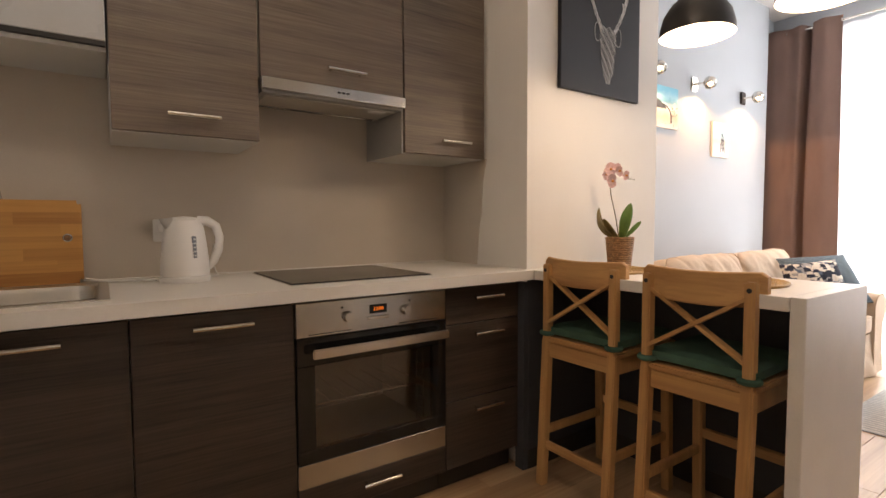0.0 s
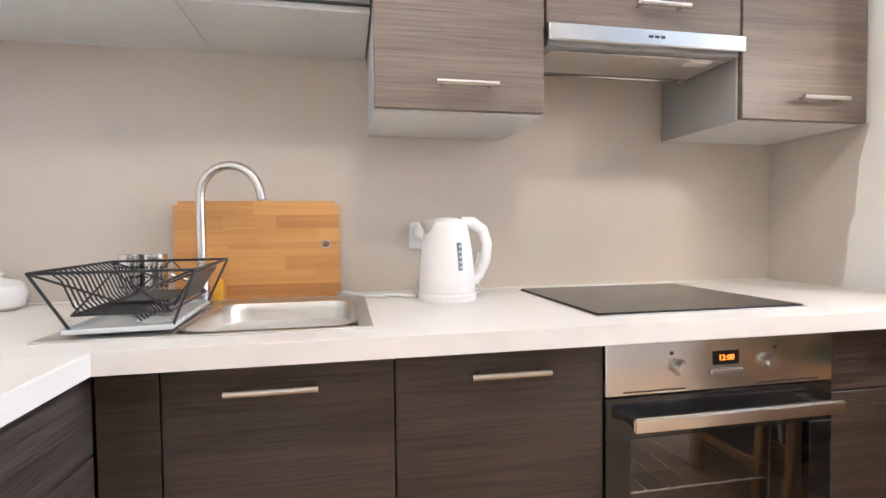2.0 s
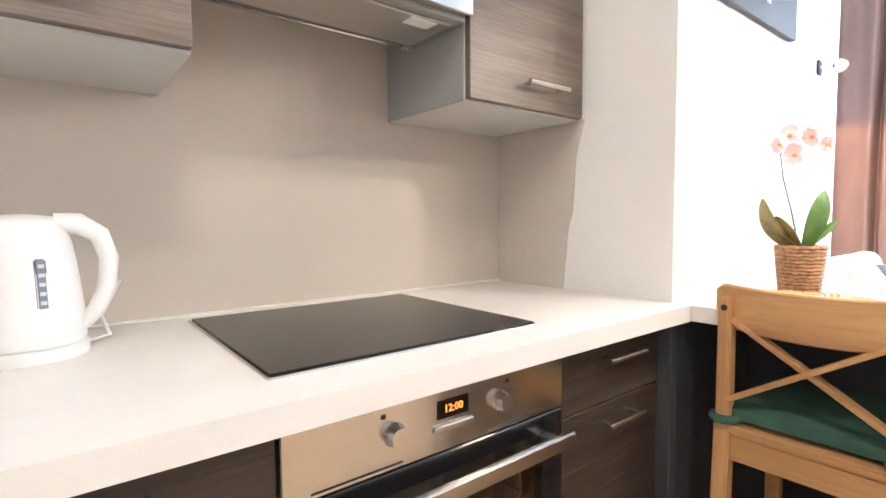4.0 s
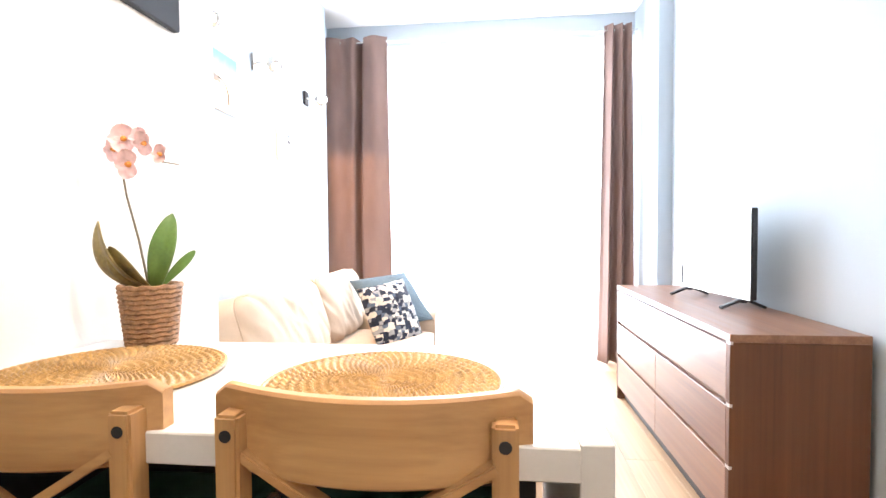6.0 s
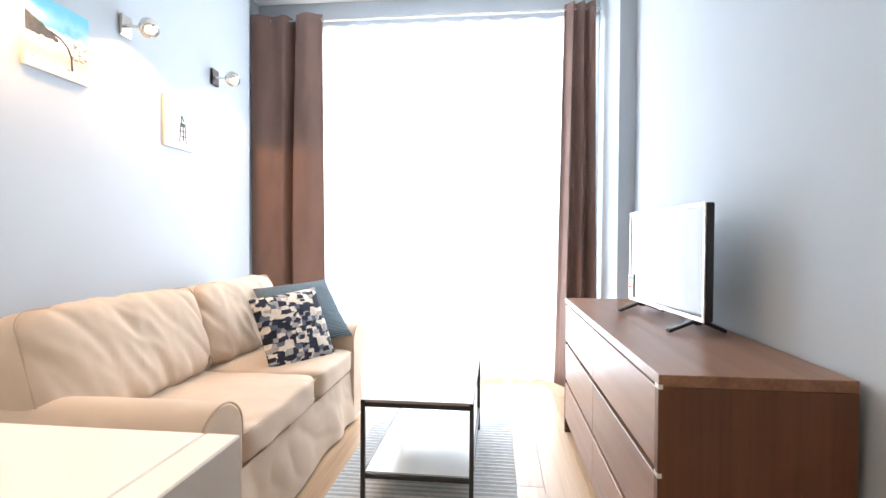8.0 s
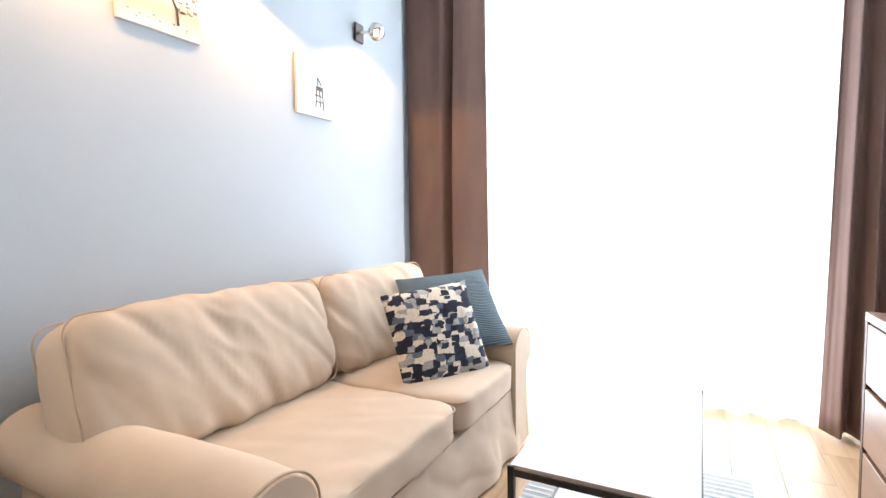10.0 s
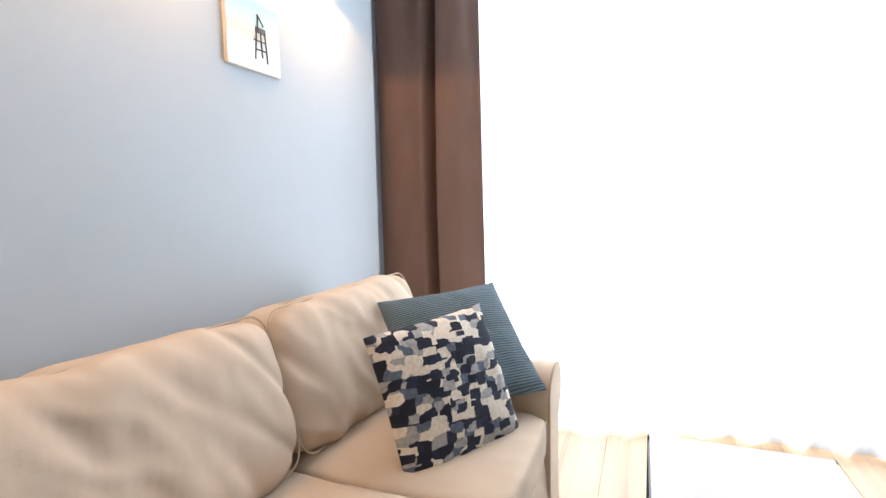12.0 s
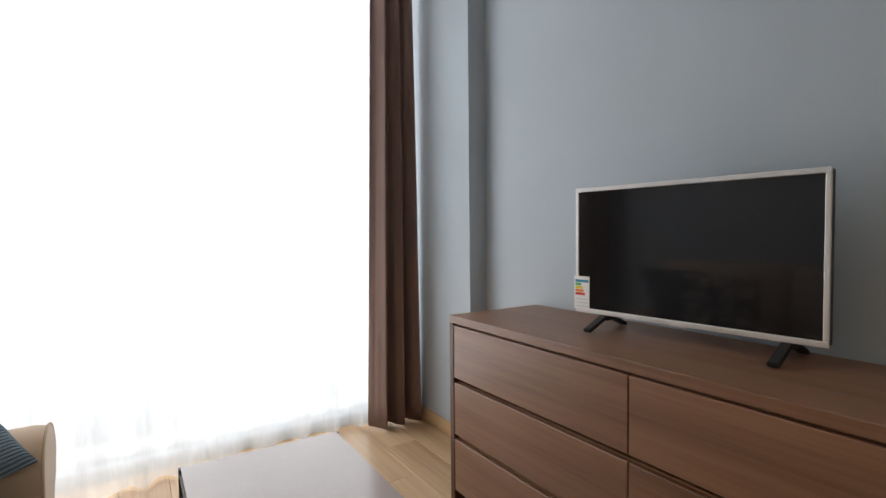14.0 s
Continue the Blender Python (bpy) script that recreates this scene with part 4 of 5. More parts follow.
# orchid
pot = thing("orchid", (1.99, 1.60, CZ), "pink orchid with two broad leaves in a woven basket pot", "potted plant")
M["basket"] = material("brown_woven_basket", (0.27, 0.15, 0.075), 0.75, var=0.5, scale=70, fine=240, bump=0.5)
M["soil"] = material("bark_soil", (0.06, 0.04, 0.028), 0.95, var=0.5, scale=80, bump=0.8)
pp = part("basket_pot", lathe(1.99, 1.60, [(0.041, CZ + 0.002), (0.043, CZ + 0.06), (0.054, CZ + 0.130)], seg=24), M["basket"], pot, "brown woven basket pot", True)
for k in range(13):
    z = CZ + 0.007 + k * 0.0104
    r = 0.0475 + 0.0125 * k / 12
    n = 34
    ph = k % 2
    part("coil", tube([(1.99 + (r + 0.0028 * math.sin((j + ph) * math.pi)) * math.cos(2 * math.pi * j / n), 1.60 + r * math.sin(2 * math.pi * j / n), z + 0.0016 * math.sin(j * 2 + ph * 1.5)) for j in range(n)], [0.0058 + 0.0012 * ((j + ph) % 2) for j in range(n)], seg=6, closed=True), M["basket"], pp, smooth=True)
part("soil", lathe(1.99, 1.60, [(0.052, CZ + 0.118), (0.051, CZ + 0.126), (0.002, CZ + 0.130)], seg=24), M["soil"], pp)
M["leaf"] = material("orchid_leaf", (0.085, 0.17, 0.035), 0.38, var=0.3, scale=14, fine=120, bump=0.08)
M["leaf_red"] = material("reddish_orchid_leaf", (0.17, 0.13, 0.04), 0.4, var=0.6, scale=16, fine=90, bump=0.08)


def leaf(base, tip, bulge, width, mat):
    base, tip, bulge = Vector(base), Vector(tip), Vector(bulge)
    side = (tip - base).cross(Vector((1, 0, 0.15))).normalized()
    side = (tip - base).cross(bulge - (base + tip) / 2).normalized() if (bulge - (base + tip) / 2).length > 0.004 else side
    out = side.cross(tip - base).normalized()

    def f(u, v):
        p = base * (1 - v) ** 2 + bulge * 2 * v * (1 - v) + tip * v * v
        w = width * (math.sin(math.pi * min(1, 0.08 + 0.92 * v ** 1.3)) ** 0.65 + 0.04)
        a = 2 * u - 1
        return p + side * (a * w) + out * (0.25 * w * abs(a))
    ob = part("leaf", sheet(f, 8, 18), mat, pot, smooth=True)
    ob.modifiers.new("thickness", "SOLIDIFY").thickness = 0.003


zt = CZ + 0.135
leaf((1.985, 1.605, zt - 0.01), (1.95, 1.690, zt + 0.142), (1.905, 1.660, zt + 0.035), 0.024, M["leaf_red"])
leaf((1.99, 1.59, zt - 0.01), (2.00, 1.550, zt + 0.160), (1.95, 1.548, zt + 0.07), 0.024, M["leaf"])
leaf((1.985, 1.60, zt - 0.01), (1.93, 1.648, zt + 0.088), (1.93, 1.622, zt + 0.03), 0.025, M["leaf_red"])
leaf((2.0, 1.59, zt - 0.01), (2.05, 1.53, zt + 0.075), (2.03, 1.545, zt + 0.05), 0.010, M["leaf"])
M["stem"] = material("orchid_stem", (0.16, 0.13, 0.07), 0.5, var=0.2, bump=0.05)
stem = [(1.99, 1.605, zt), (1.99, 1.625, zt + 0.10), (1.985, 1.648, zt + 0.20), (1.98, 1.655, zt + 0.27), (1.975, 1.635, zt + 0.310), (1.97, 1.595, zt + 0.305), (1.965, 1.55, zt + 0.270), (1.96, 1.505, zt + 0.262)]
part("stem", tube(stem, [0.0028, 0.0026, 0.0024, 0.0022, 0.002, 0.0018, 0.0016, 0.001], seg=8), M["stem"], pot, smooth=True)
M["petal"] = material("pale_pink_petal", (0.84, 0.60, 0.61), 0.55, var=0.18, scale=40, bump=0.05)
M["throat"] = material("orange_orchid_throat", (0.75, 0.30, 0.06), 0.5, var=0.2, bump=0.0)
rng = random.Random(11)
for fx, fy, fz, r in ((1.955, 1.626, 1.354, 0.030), (1.950, 1.610, 1.298, 0.031), (1.960, 1.650, 1.332, 0.026), (1.945, 1.568, 1.342, 0.025), (1.945, 1.532, 1.316, 0.021), (1.96, 1.592, 1.356, 0.021)):
    m = Matrix.Translation((fx, fy, fz)) @ pose(0, 0, 0, rng.uniform(-25, 15), rng.uniform(-110, -75), rng.uniform(-35, 35))
    bm = bmesh.new()
    for k, (a, wd, ln) in enumerate(((90, 0.45, 1.0), (210, 0.42, 0.95), (330, 0.42, 0.95), (10, 0.75, 1.05), (170, 0.75, 1.05))):
        c, s_ = math.cos(radians(a)), math.sin(radians(a))
        def f(u, v, c=c, s_=s_, wd=wd, ln=ln):
            q = (2 * u - 1) * r * wd * math.sin(math.pi * (0.12 + 0.86 * v)) ** 0.6
            d = v * r * ln
            return m @ Vector((c * d - s_ * q, s_ * d + c * q, 0.006 * v * v + 0.004 * abs(2 * u - 1)))
        sheet(f, 4, 6, bm)
    fl_ = part("flower", bm, M["petal"], pot, "pale pink orchid flower", True)
    part("throat", upright(lathe(0, 0, [(0.002, 0.0), (r * 0.22, 0.004), (r * 0.12, 0.012)], seg=10), m), M["throat"], fl_, smooth=True)

# deer picture
M["canvas_black"] = material("black_canvas", (0.012, 0.013, 0.018), 0.65, var=0.2, scale=5, fine=600, bump=0.15)
M["chalk"] = material("white_line_print", (0.62, 0.62, 0.62), 0.7, var=0.1, bump=0.0)
dp = thing("deer_picture", (2.007, 1.73, 1.72), "black canvas with a white line drawing of a stag's head", "picture")
part("canvas", box(1.714, 2.300, 1.722, 1.7445, 1.720, 2.50, 0.003), M["canvas_black"], dp)
bm = bmesh.new()
cx = 2.045
rng = random.Random(3)
for k in range(34):
    v = k / 33
    z = 1.785 + v * 0.26
    half = 0.028 + 0.030 * math.sin(min(1, v * 1.25) * math.pi / 2) + 0.018 * max(0, v - 0.6)
    half *= 0.55 + 0.45 * min(1, v * 6)
    pts = [(cx + (2 * j / 12 - 1) * half, 1.7212, z + 0.006 * math.sin(j * 1.4 + k * 0.9) + rng.uniform(-0.0015, 0.0015)) for j in range(13)]
    tube(pts, 0.0013, bm, 5)
part("head_lines", bm, M["chalk"], dp)
for sgn in (-1, 1):
    bm = bmesh.new()
    for off in (-0.010, -0.005, 0.0, 0.005, 0.010):
        main = [(cx + sgn * (0.045 + 0.13 * math.sin(t * 1.9) * (1 - 0.25 * t) + off), 1.7212, 2.03 + 0.34 * t + 0.004 * math.sin(t * 40 + off * 900)) for t in [j / 24 for j in range(25)]]
        tube(main, 0.0013, bm, 5)
    for t0, ln, a in ((0.25, 0.10, 35), (0.45, 0.12, 15), (0.62, 0.13, -5), (0.8, 0.10, -20)):
        x0, z0_ = cx + sgn * (0.045 + 0.13 * math.sin(t0 * 1.9) * (1 - 0.25 * t0)), 2.03 + 0.34 * t0
        for off in (-0.004, 0.0, 0.004):
            tube([(x0 + sgn * (ln * s_ * math.sin(radians(a - 30 * s_)) + off), 1.7212, z0_ + ln * s_ * math.cos(radians(a)) * 0.9) for s_ in [j / 8 for j in range(9)]], 0.0012, bm, 5)
    tube([(cx + sgn * (0.05 + 0.05 * math.sin(t * math.pi)), 1.7212, 1.99 + 0.05 * t - 0.03 * math.sin(t * 6.28)) for t in [j / 14 for j in range(15)]], 0.0013, bm, 5)
    part("antler_lines", bm, M["chalk"], dp)

# pendant lamps over the bar
M["shade_black"] = material("matt_black_lampshade", (0.022, 0.020, 0.019), 0.45, var=0.15, bump=0.03)
M["shade_white"] = material("white_lampshade_inside", (0.82, 0.80, 0.76), 0.5, var=0.02, bump=0.0)
M["bulb"] = glow("warm_bulb", (1.0, 0.78, 0.52), 14.0)
for y in (1.172, 0.775):
    x, z = 1.84, 1.80
    p = thing("pendant_lamp", (x, y, z), "black metal dome pendant lamp, lit, over the breakfast bar", "pendant lamp", "pendant lamps over the bar")
    out = [(0.130, z), (0.128, z + 0.03), (0.116, z + 0.075), (0.090, z + 0.115), (0.052, z + 0.145), (0.03, z + 0.155), (0.026, z + 0.20), (0.010, z + 0.205)]
    part("shade", lathe(x, y, out, seg=40, cap=False), M["shade_black"], p, smooth=True)
    part("shade_inside", lathe(x, y, [(0.129, z + 0.0005), (0.125, z + 0.03), (0.113, z + 0.073), (0.087, z + 0.112), (0.049, z + 0.142), (0.012, z + 0.150)], seg=40, cap=False), M["shade_white"], p, smooth=True)
    part("cord", tube([(x, y, z + 0.20), (x, y, TOP - 0.02)], 0.003, seg=8), M["black"], p, smooth=True)
    part("ceiling_rose", lathe(x, y, [(0.045, TOP), (0.045, TOP - 0.015), (0.015, TOP - 0.028)], seg=24), M["shade_black"], p, smooth=True)
    part("bulb", lathe(x, y, [(0.004, z + 0.032), (0.018, z + 0.038), (0.027, z + 0.058), (0.022, z + 0.080), (0.013, z + 0.10), (0.013, z + 0.14)], seg=20), M["bulb"], p, "glowing warm bulb", True)
    lamp("pendant_light", "POINT", Matrix.Translation((x, y, z + 0.02)), 9, SOFT_WARM, radius=0.03)

# ---- sink and what stands round it ----
sk_ = thing("sink", (-0.32, 2.03, CZ), "stainless steel inset sink with a drainer and one bowl", "sink")
zr = CZ + 0.004
BX0_, BX1_, BY0_, BY1_ = -0.382, -0.030, 1.812, 2.205
rim = box(SX0, BX0_, SY0, SY1, CZ - 0.012, zr, 0.002)
box(BX1_, SX1, SY0, SY1, CZ - 0.012, zr, 0.002, rim)
box(BX0_, BX1_, SY0, BY0_, CZ - 0.012, zr, 0.002, rim)
box(BX0_, BX1_, BY1_, SY1, CZ - 0.012, zr, 0.002, rim)
part("rim", rim, M["sink_steel"], sk_)


def round_rect(x0, x1, y0, y1, r, z, n=6):
    out = []
    for cx_, cy_, a0 in ((x1 - r, y1 - r, 0), (x0 + r, y1 - r, 90), (x0 + r, y0 + r, 180), (x1 - r, y0 + r, 270)):
        out += [Vector((cx_ + r * math.cos(radians(a0 + 90 * k / n)), cy_ + r * math.sin(radians(a0 + 90 * k / n)), z)) for k in range(n + 1)]
    return out


bm = bmesh.new()
loops = [[bm.verts.new(p) for p in round_rect(BX0_ - d, BX1_ + d, BY0_ - d, BY1_ + d, 0.06, z)] for d, z in ((0.004, zr + 0.0012), (-0.004, zr), (-0.012, zr - 0.02), (-0.02, CZ - 0.12), (-0.045, CZ - 0.15))]
for p, q in zip(loops, loops[1:]):
    for k in range(len(p)):
        bm.faces.new((p[k], p[(k + 1) % len(p)], q[(k + 1) % len(p)], q[k]))
bm.faces.new(loops[-1])
part("bowl", bm, M["sink_steel"], sk_, smooth=True)
part("drain", lathe(-0.205, 2.02, [(0.035, CZ - 0.149), (0.033, CZ - 0.146), (0.012, CZ - 0.1475)], seg=20), M["steel"], sk_, smooth=True)
for k in range(7):
    part("drainer_rib", box(-0.585 + k * 0.032, -0.575 + k * 0.032, 1.86, 2.20, zr, zr + 0.003, 0.0014), M["chrome"], sk_)

fc = thing("faucet", (-0.437, 2.222, zr), "tall brushed steel gooseneck kitchen faucet beside the sink", "faucet")
fx, fy = -0.437, 2.222
part("body", lathe(fx, fy, [(0.026, zr), (0.026, zr + 0.008), (0.019, zr + 0.012), (0.019, zr + 0.085), (0.016, zr + 0.092)], seg=24), M["chrome"], fc, smooth=True)
arc = [(fx, fy, zr + 0.09), (fx, fy, 1.10), (fx, fy, 1.198)]
arc += [(fx + 0.081 - 0.081 * math.cos(a), fy - 0.25 * (0.081 - 0.081 * math.cos(a)), 1.198 + 0.083 * math.sin(a)) for a in [radians(d) for d in range(15, 166, 15)]]
arc += [(fx + 0.166, fy - 0.041, 1.186)]
part("spout", tube(arc, 0.0118, seg=16), M["chrome"], fc, smooth=True)
part("lever", tube([(fx - 0.018, fy, zr + 0.06), (fx - 0.075, fy - 0.01, zr + 0.085)], [0.006, 0.0045], seg=10), M["chrome"], fc, smooth=True)

# chopping board of glued strips, leaning on the wall
M["board"] = wood("honey_butcher_block", (0.38, 0.165, 0.045), (0.62, 0.32, 0.10), "x", 0.45, pitch=34, piece=0.30)
cb = thing("chopping_board", (-0.315, 2.345, CZ), "honey wood chopping board of glued strips, leaning on the wall", "chopping board")
rng = random.Random(8)
b0, b1, rows_ = -0.542, -0.070, 7
for k in range(rows_):
    z0_, z1_ = CZ + 0.001 + k * 0.292 / rows_, CZ + 0.001 + (k + 1) * 0.292 / rows_
    cuts = [b0] + sorted(rng.uniform(b0 + 0.06, b1 - 0.06) for _ in range(2 if k % 2 else 1)) + [b1]
    for a, b in zip(cuts, cuts[1:]):
        bm = box(a, b, 2.334, 2.354, z0_, z1_)
        mx = Vector(((a + b) / 2, 2.344, (z0_ + z1_) / 2))
        sgn = -1 if a == b0 else (1 if b == b1 else 0)
        if k in (0, rows_ - 1) and sgn:
            up_ = 1 if k else -1
            round_ = [e for e in bm.edges if all((v.co.x - mx.x) * sgn > abs(b - a) / 2 - 0.001 and (v.co.z - mx.z) * up_ > (z1_ - z0_) / 2 - 0.001 for v in e.verts) and abs(e.verts[0].co.y - e.verts[1].co.y) > 0.01]
            bmesh.ops.bevel(bm, geom=round_, offset=0.013, segments=5, affect="EDGES", clamp_overlap=False)
        part("strip", bm, M["board"], cb)
part("hang_ring", upright(tube([(0.012 * math.cos(2 * math.pi * k / 20), 0, 0.012 * math.sin(2 * math.pi * k / 20)) for k in range(20)], 0.0028, seg=8, closed=True), Matrix.Translation((-0.112, 2.3335, 1.062))), M["steel"], cb, "steel ring round the hole", True)
part("hole", tube([(-0.112, 2.3345, 1.062), (-0.112, 2.3330, 1.062)], 0.0105, seg=20), M["basket"], cb)

# dish rack
dk = thing("dish_rack", (-0.487, 2.005, zr + 0.004), "black wire dish rack with a pale drip tray on the drainer", "dish rack")
rx0, rx1, ry0, ry1, rz0, rz1 = -0.630, -0.355, 1.80, 2.20, zr + 0.006, 1.028
fx0, fx1, fy0, fy1 = -0.575, -0.405, 1.83, 2.17
bm = tube([(rx0, ry0, rz1), (rx1, ry0, rz1), (rx1, ry1, rz1), (rx0, ry1, rz1)], 0.0032, seg=8, closed=True)
tube([(fx0, fy0, rz0 + 0.035), (fx1, fy0, rz0 + 0.035), (fx1, fy1, rz0 + 0.035), (fx0, fy1, rz0 + 0.035)], 0.0028, bm, 8, True)
for (a, b), (c, d) in (((rx0, ry0), (fx0, fy0)), ((rx1, ry0), (fx1, fy0)), ((rx1, ry1), (fx1, fy1)), ((rx0, ry1), (fx0, fy1))):
    tube([(a, b, rz1), (c, d, rz0)], 0.0030, bm, 8)
for y, f in ((ry0, fy0), (ry1, fy1)):
    mx = (rx0 + rx1) / 2
    tube([(rx0, y, rz1), (mx, (y + f) / 2, rz0 + 0.06), (rx1, y, rz1)], 0.0026, bm, 6)
    tube([(fx0, f, rz0 + 0.035), (mx, y, rz1), (fx1, f, rz0 + 0.035)], 0.0026, bm, 6)
part("wire_frame", bm, M["black_metal"], dk, smooth=True)
for k in range(17):
    y = ry0 + 0.03 + k * 0.021
    bm = tube([(rx0, y, rz1), (rx0 + 0.018, y, rz1 + 0.003), (rx0 + 0.040, y, rz1 - 0.016), (fx0 + 0.004, y, rz0 + 0.052), (fx0 + 0.016, y, rz0 + 0.038), (fx0 + 0.105, y, rz0 + 0.034), (fx0 + 0.118, y, rz0 + 0.018)], 0.0021, seg=6)
    part("plate_wire", bm, M["black_metal"], dk, smooth=True)
part("floor_mat", box(fx0 + 0.030, fx1 - 0.030, fy0 + 0.12, fy1 - 0.01, rz0 + 0.040, rz0 + 0.045, 0.002), M["black"], dk)
bm = beam((fx1 + 0.004, fy0 + 0.12, rz0 + 0.045), (rx1 - 0.006, fy0 + 0.12, rz1 - 0.01), 0.24, 0.004, (1, 0, 0), 0.001)
part("side_flap", bm, M["black"], dk)
M["tray"] = material("pale_grey_plastic", (0.55, 0.58, 0.58), 0.25, var=0.03, bump=0.0)
bm = box(fx0 - 0.01, fx1 + 0.002, fy0 - 0.015, fy1 + 0.02, rz0 + 0.001, rz0 + 0.004, 0.001)
for a, b, c, d in ((fx0 - 0.01, fx1 + 0.002, fy0 - 0.018, fy0 - 0.015), (fx0 - 0.01, fx1 + 0.002, fy1 + 0.02, fy1 + 0.023), (fx0 - 0.013, fx0 - 0.01, fy0 - 0.018, fy1 + 0.023), (fx1 + 0.002, fx1 + 0.005, fy0 - 0.018, fy1 + 0.023)):
    box(a, b, c, d, rz0 + 0.001, rz0 + 0.011, 0.001, bm)
part("drip_tray", bm, M["tray"], dk, "pale plastic drip tray")
dk.rotation_euler[2] = radians(4)
for k, (ux, uy) in enumerate(((-0.628, 2.262), (-0.566, 2.258))):
    cu = thing("cutlery_cup", (ux, uy, CZ + 0.004), "perforated stainless steel cutlery cup behind the dish rack", "cutlery holder", "cutlery cups")
    part("cup", lathe(ux, uy, [(0.001, CZ + 0.006), (0.028, CZ + 0.006), (0.030, CZ + 0.010), (0.030, 1.043), (0.0288, 1.043), (0.028, CZ + 0.012), (0.001, CZ + 0.012)], seg=28, cap=False), M["chrome"], cu, smooth=True)
    bm = bmesh.new()
    for i in range(16):
        for j in range(4):
            a = 2 * math.pi * i / 16
            tube([(ux + 0.0298 * math.cos(a), uy + 0.0298 * math.sin(a), CZ + 0.03 + j * 0.026), (ux + 0.0306 * math.cos(a), uy + 0.0306 * math.sin(a), CZ + 0.03 + j * 0.026)], 0.0036, bm, 8)
    tagged(part("hole", bm, M["black"], cu), kind="stuff")
M["yellow"] = material("yellow_sponge", (0.72, 0.40, 0.03), 0.9, var=0.15, scale=60, bump=0.5)
solid("sponge", box(-0.428, -0.404, 2.296, 2.318, CZ, CZ + 0.068, 0.005, seg=2), M["yellow"], "yellow sponge standing behind the faucet", "sponge")
sb = thing("sugar_bowl", (-0.955, 2.28, CZ), "small white ceramic bowl with a knobbed lid", "bowl")
part("bowl", lathe(-0.955, 2.28, [(0.035, CZ), (0.055, CZ + 0.012), (0.064, CZ + 0.045), (0.056, CZ + 0.066)], seg=32), M["white_plastic"], sb, smooth=True)
part("lid", lathe(-0.955, 2.28, [(0.057, CZ + 0.067), (0.045, CZ + 0.078), (0.016, CZ + 0.084), (0.008, CZ + 0.088), (0.014, CZ + 0.098), (0.006, CZ + 0.104)], seg=32), M["white_plastic"], sb, smooth=True)

# kettle, socket and cable
KX, KY = 0.234, 2.175
kt = thing("kettle", (KX, KY, CZ), "white plastic electric kettle with a water gauge on its base", "kettle")
part("power_base", lathe(KX, KY, [(0.082, CZ), (0.084, CZ + 0.004), (0.084, CZ + 0.018), (0.078, CZ + 0.022)], seg=40), M["white_plastic"], kt, smooth=True)
part("body", lathe(KX, KY, [(0.079, CZ + 0.023), (0.081, CZ + 0.03), (0.079, CZ + 0.08), (0.073, CZ + 0.14), (0.066, CZ + 0.19), (0.060, CZ + 0.212), (0.052, CZ + 0.224)], seg=44), M["white_plastic"], kt, smooth=True)
part("lid", lathe(KX, KY, [(0.051, CZ + 0.2245), (0.045, CZ + 0.231), (0.020, CZ + 0.235), (0.004, CZ + 0.236)], seg=32), M["white_plastic"], kt, smooth=True)
bm = bmesh.new()
lip = [[bm.verts.new((KX - 0.030 - 0.052 * v - 0.004 * (1 - v) + (0.012 + 0.03 * v) * w_ * w_, KY - 0.008 - 0.012 * v + 0.046 * w_ * (1 - 0.72 * v * v), CZ + 0.135 + 0.097 * v - 0.006 * (1 - w_ * w_) * v)) for w_ in [q / 6 - 1 for q in range(13)]] for v in [q / 8 for q in range(9)]]
for p, q in zip(lip, lip[1:]):
    for k in range(12):
        bm.faces.new((p[k], p[k + 1], q[k + 1], q[k]))
bmesh.ops.solidify(bm, geom=bm.faces[:], thickness=0.004)
part("spout", bm, M["white_plastic"], kt, smooth=True)
hp = [(KX + 0.045, KY - 0.004, CZ + 0.218), (KX + 0.075, KY - 0.01, CZ + 0.220), (KX + 0.104, KY - 0.014, CZ + 0.200), (KX + 0.116, KY - 0.016, CZ + 0.160), (KX + 0.112, KY - 0.016, CZ + 0.110), (KX + 0.095, KY - 0.013, CZ + 0.070), (KX + 0.074, KY - 0.010, CZ + 0.048)]
part("handle", tube(hp, [0.020, 0.018, 0.016, 0.015, 0.014, 0.014, 0.013], seg=14), M["white_plastic"], kt, smooth=True)
M["gauge"] = material("grey_water_gauge", (0.20, 0.22, 0.26), 0.2, var=0.1, bump=0.0)
a = -1.25
gx, gy = math.cos(a), math.sin(a)
g0, g1 = Vector((KX + 0.0775 * gx, KY + 0.0775 * gy, CZ + 0.085)), Vector((KX + 0.0695 * gx, KY + 0.0695 * gy, CZ + 0.165))
part("water_gauge", beam(g0, g1, 0.016, 0.006, (gx, gy, 0), 0.0025), M["gauge"], kt, "grey water gauge")
for k in range(5):
    q = g0.lerp(g1, 0.14 + 0.18 * k) + Vector((gx, gy, 0.08)) * 0.0035
    part("gauge_mark", beam(q - Vector((0, 0, 0.003)), q + Vector((0, 0, 0.003)), 0.008, 0.0012, (gx, gy, 0)), M["tray"], kt)
so = thing("wall_socket", (0.19, 2.375, 1.04), "white double wall socket on the beige kitchen wall", "socket")
part("plate", box(0.150, 0.232, 2.368, YK - 0.0005, 1.040, 1.128, 0.004, seg=2), M["white_plastic"], so)
part("plug", box(0.165, 0.205, 2.330, 2.3675, 1.075, 1.115, 0.006, seg=2), M["white_plastic"], so)
